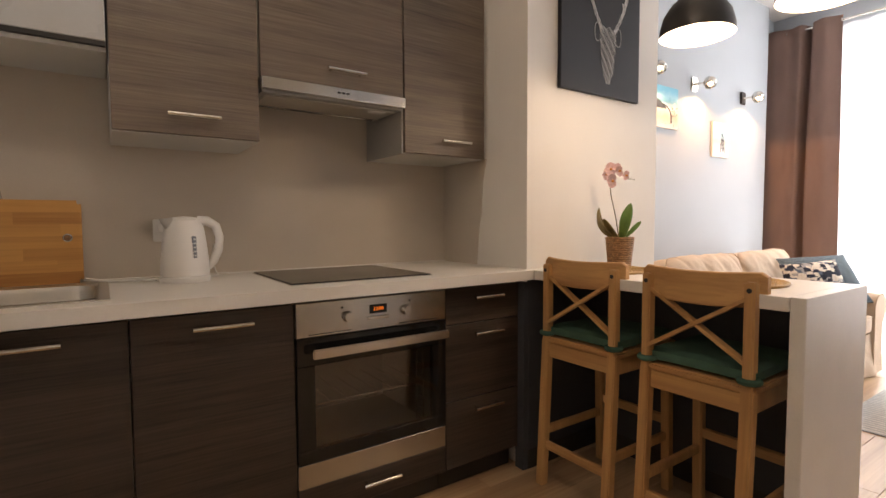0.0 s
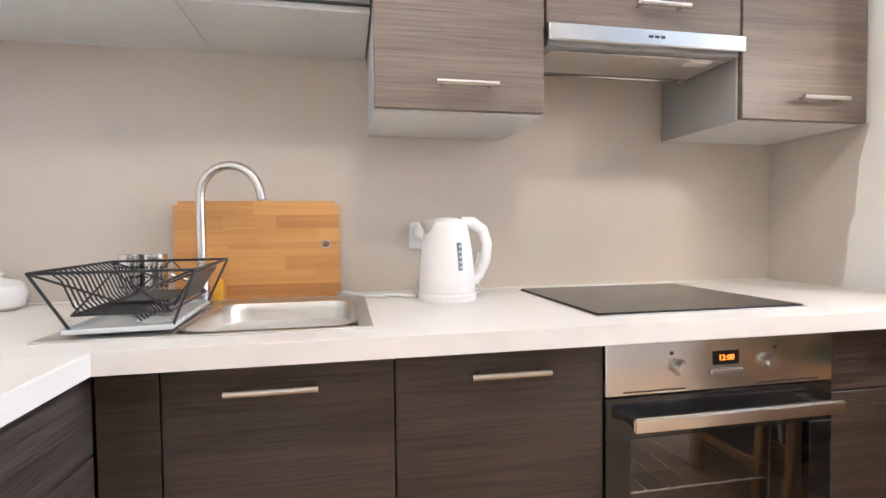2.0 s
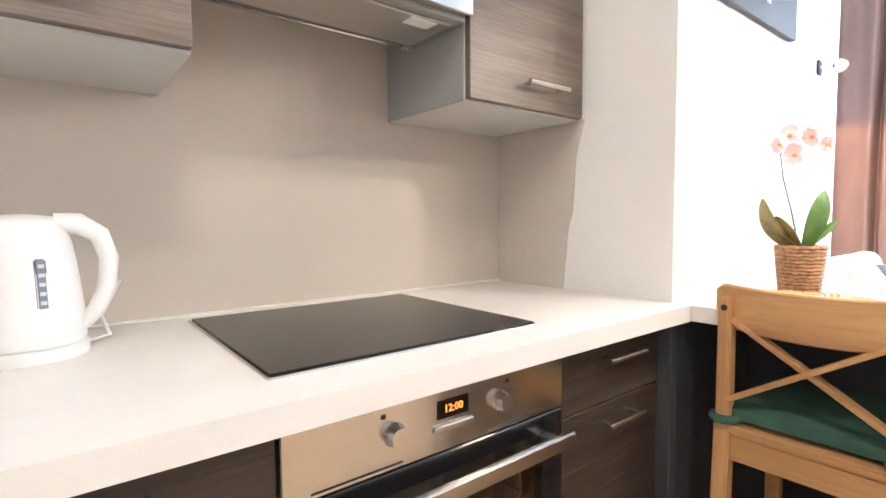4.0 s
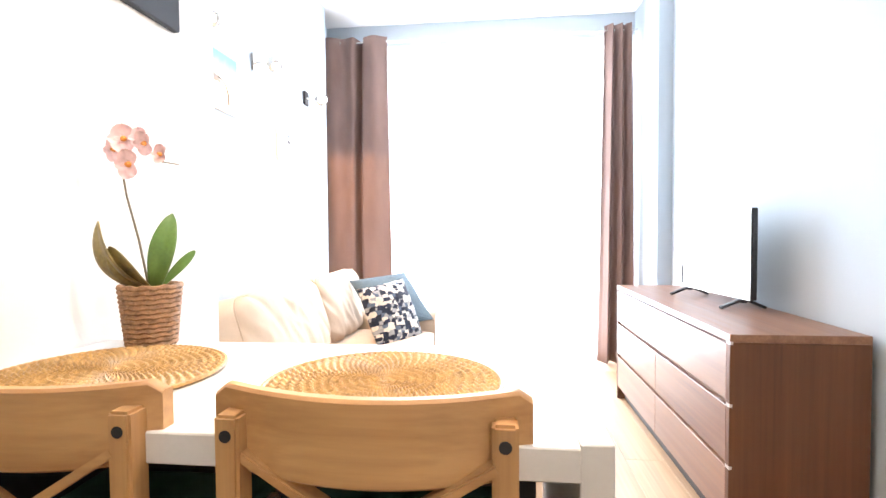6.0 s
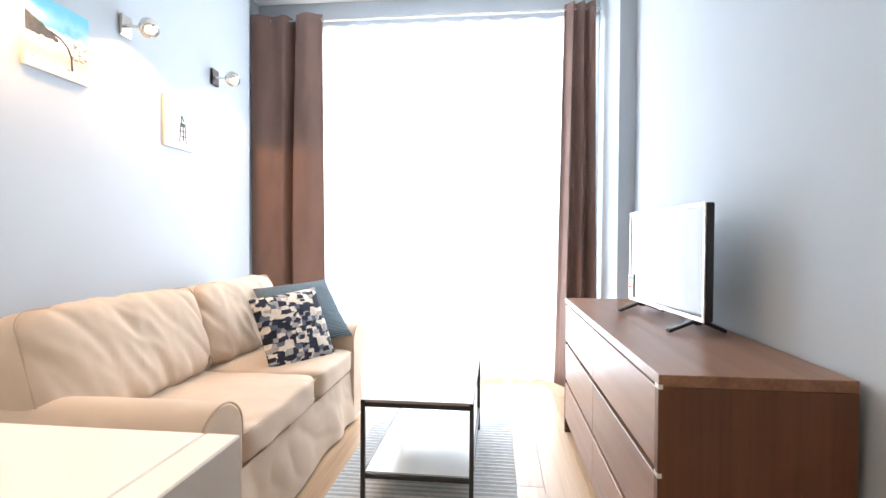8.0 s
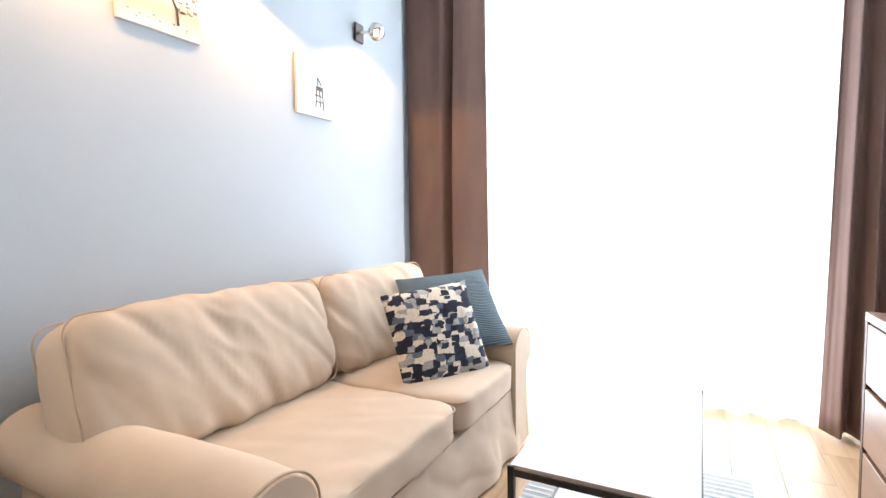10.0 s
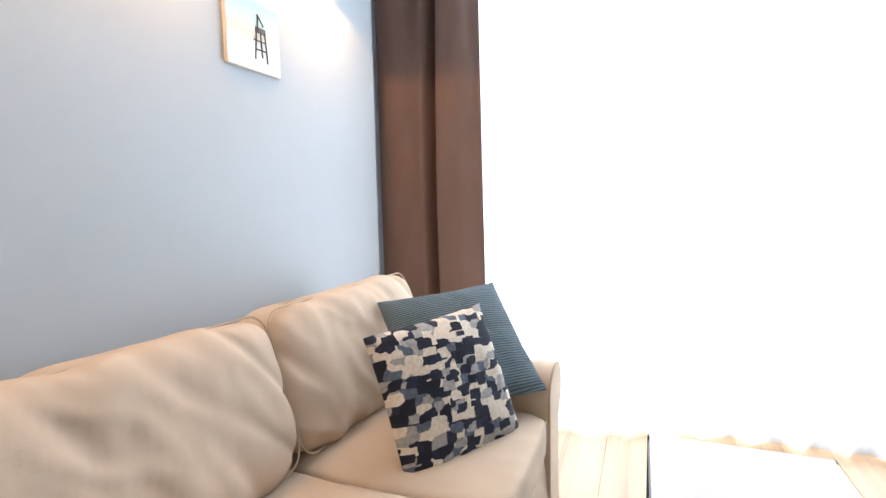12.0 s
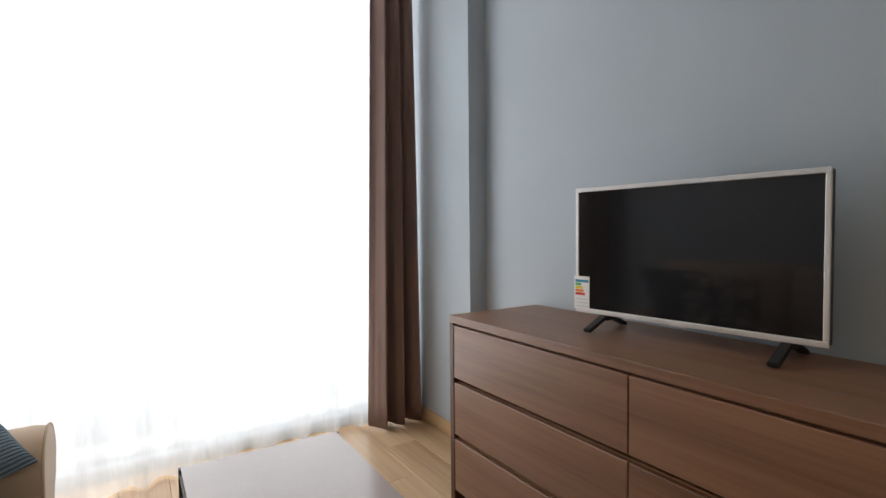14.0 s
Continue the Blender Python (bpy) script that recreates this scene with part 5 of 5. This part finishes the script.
part("cable", tube([(0.185, 2.335, 1.08), (0.20, 2.33, 1.02), (0.27, 2.31, 0.93), (0.345, 2.27, 0.95), (0.372, 2.25, 1.01), (0.345, 2.24, 1.03), (0.33, 2.23, 0.97), (0.35, 2.22, 0.912), (0.30, 2.20, 0.905)], 0.0045, seg=8), M["white_plastic"], so, smooth=True)
cw = solid("power_cable", tube([(0.15, 2.22, CZ + 0.005), (0.10, 2.27, CZ + 0.0045), (0.05, 2.28, CZ + 0.0045), (0.0, 2.29, CZ + 0.0045), (-0.05, 2.325, CZ + 0.012), (-0.066, 2.36, CZ + 0.012)], 0.0045, seg=8), M["white_plastic"], "white power cable lying on the worktop", "cable", smooth=True)

# ---- sofa cushions, rug ----
M["patches"] = bpy.data.materials.new("navy_and_cream_patch_print")
M["patches"].use_nodes = True
n, l = M["patches"].node_tree.nodes, M["patches"].node_tree.links
tc, mp, vo = n.new("ShaderNodeTexCoord"), n.new("ShaderNodeMapping"), n.new("ShaderNodeTexVoronoi")
mp.inputs["Scale"].default_value, mp.inputs["Rotation"].default_value = (12, 17, 2), (0, 0, 0.18)
vo.distance, vo.inputs["Scale"].default_value, vo.inputs["Randomness"].default_value = "CHEBYCHEV", 1.0, 0.75
wob, blot_, dab = n.new("ShaderNodeTexNoise"), n.new("ShaderNodeTexNoise"), n.new("ShaderNodeMix")
wob.inputs["Scale"].default_value, blot_.inputs["Scale"].default_value = 9, 38
drift = n.new("ShaderNodeVectorMath")
drift.operation, drift.inputs[1].default_value = "MULTIPLY_ADD", (0.06, 0.03, 0)
l.new(tc.outputs["UV"], wob.inputs["Vector"]), l.new(tc.outputs["UV"], blot_.inputs["Vector"])
l.new(wob.outputs["Color"], drift.inputs[0]), l.new(tc.outputs["UV"], drift.inputs[2])
l.new(drift.outputs[0], mp.inputs["Vector"]), l.new(mp.outputs[0], vo.inputs["Vector"])
sp, rp = n.new("ShaderNodeSeparateColor"), n.new("ShaderNodeValToRGB")
l.new(vo.outputs["Color"], sp.inputs[0]), l.new(sp.outputs[0], rp.inputs[0])
rp.color_ramp.interpolation = "CONSTANT"
for k, (q, c_) in enumerate(((0.0, (0.012, 0.016, 0.032)), (0.30, (0.10, 0.125, 0.17)), (0.38, (0.70, 0.63, 0.53)), (0.70, (0.34, 0.33, 0.32)), (0.86, (0.02, 0.025, 0.05)))):
    e = rp.color_ramp.elements[k] if k < 2 else rp.color_ramp.elements.new(q)
    e.position, e.color = q, (*c_, 1)
pb = n["Principled BSDF"]
dab.data_type, dab.blend_type = "RGBA", "OVERLAY"
dab.inputs["Factor"].default_value = 0.55
l.new(rp.outputs[0], dab.inputs["A"]), l.new(blot_.outputs[0], dab.inputs["B"])
l.new(dab.outputs["Result"], pb.inputs["Base Color"])
pb.inputs["Roughness"].default_value = 0.9


def with_uv(ob, m, w, h):
    """Lays cloth coordinates over a cushion, in its own plane."""
    inv = m.inverted()
    uv = ob.data.uv_layers.new(name="cloth")
    base = BASE[ob.parent.name]
    for lp in ob.data.loops:
        p = inv @ (ob.data.vertices[lp.vertex_index].co + base)
        uv.data[lp.index].uv = (p.x / w + 0.5, p.y / h + 0.5)


m1 = Matrix.Translation((4.140, 1.520, 0.618)) @ pose(0, 0, 0, 68, 0, -32) @ pose(0, 0, 0, 0, 0, 5)
p1 = thing("throw_pillow", (4.15, 1.50, 0.49), "navy, cream and grey patchwork print throw pillow on the sofa", "pillow", "throw pillows")
with_uv(part("cover", pillow(m1, 0.43, 0.42, 0.13, 26, 0.006, 2.4, 4.0, 0.04), M["patches"], p1, smooth=True), m1, 0.43, 0.42)
M["knit"] = bpy.data.materials.new("blue_ribbed_knit")
M["knit"].use_nodes = True
n, l = M["knit"].node_tree.nodes, M["knit"].node_tree.links
tc, wv, rp, bp = n.new("ShaderNodeTexCoord"), n.new("ShaderNodeTexWave"), n.new("ShaderNodeValToRGB"), n.new("ShaderNodeBump")
wv.bands_direction, wv.inputs["Scale"].default_value, wv.inputs["Distortion"].default_value, wv.inputs["Detail Scale"].default_value = "Y", 16, 1.2, 8
l.new(tc.outputs["UV"], wv.inputs["Vector"]), l.new(wv.outputs[0], rp.inputs[0]), l.new(wv.outputs[0], bp.inputs["Height"])
rp.color_ramp.elements[0].color, rp.color_ramp.elements[1].color = (0.070, 0.108, 0.138, 1), (0.19, 0.26, 0.305, 1)
bp.inputs["Strength"].default_value, bp.inputs["Distance"].default_value = 0.8, 0.006
pb = n["Principled BSDF"]
l.new(rp.outputs[0], pb.inputs["Base Color"]), l.new(bp.outputs[0], pb.inputs["Normal"])
pb.inputs["Roughness"].default_value = 0.95
ax = Vector((0.68, -0.72, 0.08)).normalized()
ay = (Vector((0.49, 0.54, 0.69)) - ax * ax.dot(Vector((0.49, 0.54, 0.69)))).normalized()
az = ax.cross(ay)
m2 = Matrix.Translation((4.392, 1.575, 0.672)) @ Matrix((ax, ay, az)).transposed().to_4x4()
p2 = thing("throw_pillow", (4.43, 1.60, 0.49), "dusty blue ribbed knit throw pillow in the sofa's corner", "pillow", "throw pillows")
BASE[p2.name] = Vector((4.43, 1.60, 0.49))
with_uv(part("cover", pillow(m2, 0.46, 0.46, 0.12, 26, 0.006, 2.4, 14.0, 0.04), M["knit"], p2, smooth=True), m2, 0.46, 0.46)

M["rug_a"] = material("off_white_rug_wool", (0.62, 0.62, 0.60), 0.95, var=0.12, scale=30, fine=300, bump=0.5)
M["rug_b"] = material("blue_grey_rug_wool", (0.38, 0.42, 0.44), 0.95, var=0.15, scale=30, fine=300, bump=0.5)
rg = thing("rug", (3.95, 0.71, 0.0), "flat woven rug with narrow blue grey and white stripes", "rug")
k, x = 0, 3.25
while x < 4.66:
    w_ = 0.020 if k % 2 else 0.016
    part("stripe", box(x, x + w_ + 0.0002, 0.315, 1.14, 0.001, 0.0075 + 0.001 * (k % 2), 0.002), M["rug_a" if k % 2 else "rug_b"], rg)
    x += w_
    k += 1

# ---- wall lamps and pictures over the sofa ----
M["lamp_base"] = material("dark_bronze_lamp_plate", (0.06, 0.052, 0.05), 0.3, 0.7, var=0.15, bump=0.0)
M["lamp_metal"] = material("polished_nickel", (0.66, 0.63, 0.58), 0.14, 1.0, var=0.05, bump=0.0)
M["spot_glow"] = glow("warm_lamp_capsule", (1.0, 0.80, 0.55), 10.0)
for x in (4.625, 3.835, 3.165):
    z = 2.175
    w_ = thing("wall_lamp", (x, YS - 0.07, z - 0.05), "nickel wall spotlight with a round glass head, lit", "wall lamp", "wall lamps over the sofa")
    part("wall_plate", box(x - 0.042, x + 0.042, YS - 0.016, YS - 0.0005, z - 0.055, z + 0.055, 0.007, seg=3), M["lamp_base" if x > 4 else "lamp_metal"], w_)
    part("arm", tube([(x, YS - 0.016, z), (x + 0.004, YS - 0.05, z), (x + 0.008, YS - 0.085, z - 0.004)], [0.011, 0.008, 0.008], seg=12), M["lamp_metal"], w_, smooth=True)
    hx_, hy_, hz_ = x + 0.01, YS - 0.125, z - 0.01
    head = lathe(0, 0, [(0.008, 0.046), (0.026, 0.042), (0.041, 0.022), (0.046, 0.0), (0.044, -0.012)], seg=28, cap=False)
    ob = part("head", upright(head, Matrix.Translation((hx_, hy_, hz_)) @ pose(0, 0, 0, -22, 0, 0)), M["lamp_metal"], w_, "round polished head", True)
    ob.modifiers.new("thickness", "SOLIDIFY").thickness = 0.0015
    lens = lathe(0, 0, [(0.043, -0.012), (0.040, -0.028), (0.026, -0.040), (0.004, -0.044)], seg=28, cap=False)
    lo = part("glass_cap", upright(lens, Matrix.Translation((hx_, hy_, hz_)) @ pose(0, 0, 0, -22, 0, 0)), M["glass"], w_, "clear glass cap", True)
    lo.visible_shadow = False
    part("capsule", tube([(hx_, hy_, hz_ + 0.016), (hx_, hy_ + 0.003, hz_ - 0.008)], 0.008, seg=10), M["spot_glow"], w_)
    lamp("wall_lamp_light", "SPOT", look((hx_, hy_ + 0.006, hz_ - 0.05), (hx_ + 0.01, YS, z - 0.55)), 4.2, (1.0, 0.60, 0.27), cone=92, blend=0.7)
    lamp("wall_lamp_spill", "SPOT", look((hx_, hy_, hz_ - 0.05), (hx_, hy_ + 0.04, 0.0)), 21, (1.0, 0.54, 0.22), cone=146, blend=0.2)


def sea_paint(name, stops, zlo, zhi, blot):
    """A painted beach scene: bands from the bottom edge to the top, broken by brushwork."""
    m = bpy.data.materials.new(name)
    m.use_nodes = True
    n, l = m.node_tree.nodes, m.node_tree.links
    tc, sp, mr, nz, ad, rp = n.new("ShaderNodeTexCoord"), n.new("ShaderNodeSeparateXYZ"), n.new("ShaderNodeMapRange"), n.new("ShaderNodeTexNoise"), n.new("ShaderNodeMath"), n.new("ShaderNodeValToRGB")
    nz.inputs["Scale"].default_value, nz.inputs["Detail"].default_value = 16, 5
    mr.inputs[1].default_value, mr.inputs[2].default_value = zlo, zhi
    l.new(tc.outputs["Object"], sp.inputs[0]), l.new(sp.outputs["Z"], mr.inputs[0]), l.new(tc.outputs["Object"], nz.inputs["Vector"])
    ad.operation = "MULTIPLY_ADD"
    ad.inputs[1].default_value = blot
    l.new(nz.outputs[0], ad.inputs[0]), l.new(mr.outputs[0], ad.inputs[2]), l.new(ad.outputs[0], rp.inputs[0])
    for k, (q, c_) in enumerate(stops):
        e = rp.color_ramp.elements[k] if k < 2 else rp.color_ramp.elements.new(q)
        e.position, e.color = q + blot * 0.5, (*c_, 1)
    l.new(rp.outputs[0], n["Principled BSDF"].inputs["Base Color"])
    n["Principled BSDF"].inputs["Roughness"].default_value = 0.6
    return m


SAND, PALE, SEA, SKY_ = (0.60, 0.48, 0.34), (0.72, 0.70, 0.66), (0.10, 0.38, 0.48), (0.30, 0.60, 0.70)
M["paint_a"] = sea_paint("boat_beach_print", ((0.0, PALE), (0.25, SAND), (0.50, PALE), (0.62, SEA), (0.75, SKY_), (0.95, (0.16, 0.50, 0.66))), 0.0, 0.31, 0.25)
M["paint_b"] = sea_paint("chair_beach_print", ((0.0, PALE), (0.2, (0.74, 0.74, 0.74)), (0.45, (0.6, 0.56, 0.5)), (0.6, (0.45, 0.62, 0.66)), (0.8, SKY_), (0.95, (0.5, 0.7, 0.75))), 0.0, 0.29, 0.2)
M["ink"] = material("dark_painted_shape", (0.05, 0.052, 0.056), 0.6, var=0.4, scale=30, bump=0.0)
M["canvas_edge"] = material("canvas_edge", (0.60, 0.58, 0.55), 0.8, var=0.05, bump=0.05)
pa = thing("boat_picture", (3.44, 2.265, 1.797), "small square beach print with a dark boat on sand", "picture", "beach prints over the sofa")
part("canvas", box(3.285, 3.600, 2.266, YS - 0.001, 1.797, 2.103, 0.002), M["canvas_edge"], pa)
part("print", box(3.288, 3.597, 2.2635, 2.2655, 1.80, 2.10), M["paint_a"], pa)
rng = random.Random(21)
bm = sheet(lambda u, v: Vector((3.290 + 0.150 * u, 2.2628, 1.965 - 0.022 * u + (0.070 * (1 - u) ** 0.8 + 0.010) * (v - 0.35) + 0.010 * noise.noise(Vector((u * 7, v * 3, 2.0))))), 18, 5)
part("painted_boat", bm, M["ink"], pa)
part("painted_rope", tube([(3.405, 2.2632, 1.968), (3.45, 2.2632, 1.958), (3.485, 2.2632, 1.935), (3.505, 2.2632, 1.895), (3.508, 2.2632, 1.84)], [0.005, 0.0035, 0.0035, 0.004, 0.005], seg=6), M["ink"], pa)
bm = bmesh.new()
for k in range(16):
    x, z = rng.uniform(3.50, 3.59), rng.uniform(1.885, 1.965)
    box(x, x + rng.uniform(0.006, 0.018), 2.2628, 2.2634, z, z + rng.uniform(0.004, 0.013), bm=bm)
for k in range(9):
    x, z = rng.uniform(3.30, 3.57), 1.815 + rng.uniform(0, 0.03)
    box(x, x + rng.uniform(0.004, 0.010), 2.2628, 2.2634, z, z + rng.uniform(0.003, 0.006), bm=bm)
tagged(part("painted_stones", bm, material("grey_brown_print_ink", (0.22, 0.19, 0.16), 0.7, var=0.4, scale=30, bump=0.0), pa), kind="stuff")
pbx = thing("chair_picture", (4.245, 2.265, 1.637), "small beach print with a lone dark chair", "picture", "beach prints over the sofa")
part("canvas", box(4.115, 4.375, 2.266, YS - 0.001, 1.637, 1.925, 0.002), M["canvas_edge"], pbx)
part("print", box(4.118, 4.372, 2.2635, 2.2655, 1.640, 1.922), M["paint_b"], pbx)
bm = bmesh.new()
for a, b in (((4.255, 1.78), (4.245, 1.68)), ((4.295, 1.78), (4.305, 1.675)), ((4.275, 1.775), (4.28, 1.69)), ((4.24, 1.745), (4.300, 1.745)), ((4.245, 1.715), (4.30, 1.715)), ((4.262, 1.78), (4.262, 1.835)), ((4.262, 1.835), (4.29, 1.80))):
    tube([(a[0], 2.2626, a[1]), (b[0], 2.2626, b[1])], 0.0026, bm, 5)
box(4.25, 4.30, 2.262, 2.2632, 1.772, 1.792, bm=bm)
part("painted_chair", bm, material("grey_print_ink", (0.07, 0.075, 0.085), 0.7, var=0.3, scale=30, bump=0.0), pbx)

# pier picture over the dresser wall
M["pier"] = material("grey_pink_pier_photograph", (0.40, 0.35, 0.36), 0.45, var=0.5, scale=7, fine=45, stretch=(2.6, 1, 0.45), bump=0.0)
M["pier_dark"] = material("dark_edge_print", (0.10, 0.085, 0.095), 0.5, var=0.6, scale=25, bump=0.0)
M["pier_grey"] = material("soft_grey_print", (0.17, 0.15, 0.165), 0.5, var=0.4, scale=30, bump=0.0)
pr = thing("pier_picture", (2.28, -0.465, 1.672), "large grey pink canvas photograph of a pier and boats", "picture")
part("canvas", box(1.86, 2.705, YD + 0.0005, YD + 0.022, 1.672, 2.30, 0.003), M["pier"], pr)
part("canvas_edge", box(1.862, 2.703, YD + 0.001, YD + 0.021, 1.6702, 1.6718), M["pier_dark"], pr)
rng = random.Random(5)
for k in range(13):
    x = 2.700 - k * 0.021 - rng.uniform(0, 0.012)
    z = 1.80 + 0.010 * k + rng.uniform(-0.02, 0.05)
    part("painted_post", box(x - rng.uniform(0.0025, 0.006), x, YD + 0.0222, YD + 0.0230, z, 2.02 + rng.uniform(0, 0.2)), M["pier_grey"], pr)
for x, z, ln in ((2.703, 1.775, 0.10), (2.64, 1.835, 0.12), (2.53, 1.905, 0.11), (2.42, 1.96, 0.10)):
    hull = bmesh.new()
    vs = [hull.verts.new(p) for p in ((x, YD + 0.0232, z), (x - 0.6 * ln, YD + 0.0232, z + 0.012), (x - ln, YD + 0.0232, z + 0.040), (x, YD + 0.0232, z + 0.022))]
    hull.faces.new(vs)
    bmesh.ops.solidify(hull, geom=hull.faces[:], thickness=0.0006)
    part("painted_boat", hull, M["pier_dark"], pr)

# energy label on the television, its logo bar, and eyelets on the curtains
lb = thing("energy_label", (0, 0, 0), "white energy label with coloured bars stuck to the television", "label")
part("paper", box(w / 2 - 0.058, w / 2 + 0.004, 0.0142, 0.0148, 0.058, 0.172), M["white_plastic"], lb)
for k, c_ in enumerate(((0.02, 0.22, 0.36), (0.05, 0.40, 0.10), (0.70, 0.55, 0.02), (0.72, 0.22, 0.02), (0.60, 0.03, 0.02))):
    mm = material("label_colour", c_, 0.5, var=0.02, bump=0.0)
    z = 0.160 - k * 0.011
    part("colour_bar", box(w / 2 - 0.054 if k == 0 else w / 2 - 0.020 - 0.005 * k, w / 2 - 0.001, 0.0149, 0.0152, z - 0.009, z), mm, lb)
for k in range(3):
    part("text_bar", box(w / 2 - 0.052, w / 2 - 0.004, 0.0149, 0.0152, 0.068 + k * 0.012, 0.071 + k * 0.012), M["tray"], lb)
lb.matrix_world = tvm
part("logo_bar", box(-0.025, 0.025, 0.0142, 0.016, 0.046, 0.054, 0.002), M["bezel"], tv)
for cy0, cy1, cnt in ((1.81, 2.34, 6), (-0.305, -0.105, 6)):
    er = thing("eyelet_rings", (5.37, (cy0 + cy1) / 2, 2.86), "steel eyelet rings in the curtain's heading", "curtain ring")
    for k in range(cnt):
        y = cy0 + (cy1 - cy0) * k / (cnt - 1)
        part("ring", tube([(5.37 + 0.022 * math.cos(a_), y + 0.004 * math.cos(a_), 2.860 + 0.022 * math.sin(a_)) for a_ in [2 * math.pi * j / 16 for j in range(16)]], 0.0035, seg=6, closed=True), M["chrome"], er, smooth=True)

# ---- floor ----
fl = thing("floor", (2.2, 0.2, 0.0), "light oak laminate plank floor", "floor", kind="structure")
part("subfloor", box(XL - 0.12, XW + 0.3, -2.02, YK + 0.15, -0.12, -0.008), M["plinth"], fl)
PL, PW = 1.28, 0.19
shapes = {}
rng = random.Random(4)
y = -1.9
while y < YK:
    x = XL - rng.uniform(0, PL * 0.8)
    while x < XW:
        a, b, c, d = max(x, XL), min(x + PL, XW), y, min(y + PW, YK)
        if b - a > 0.02:
            key = (round(b - a, 3), round(d - c, 3))
            if key not in shapes:
                bm = box(-(b - a) / 2 + 0.0006, (b - a) / 2 - 0.0006, -(d - c) / 2 + 0.0006, (d - c) / 2 - 0.0006, -0.008, 0.0, 0.0012)
                shapes[key] = finish("plank", bm, M["plank"])
            ob = new("plank", shapes[key])
            ob.location = Vector(((a + b) / 2, (c + d) / 2, 0.0)) - BASE["floor"]
            ob.parent = fl
        x += PL
    y += PW
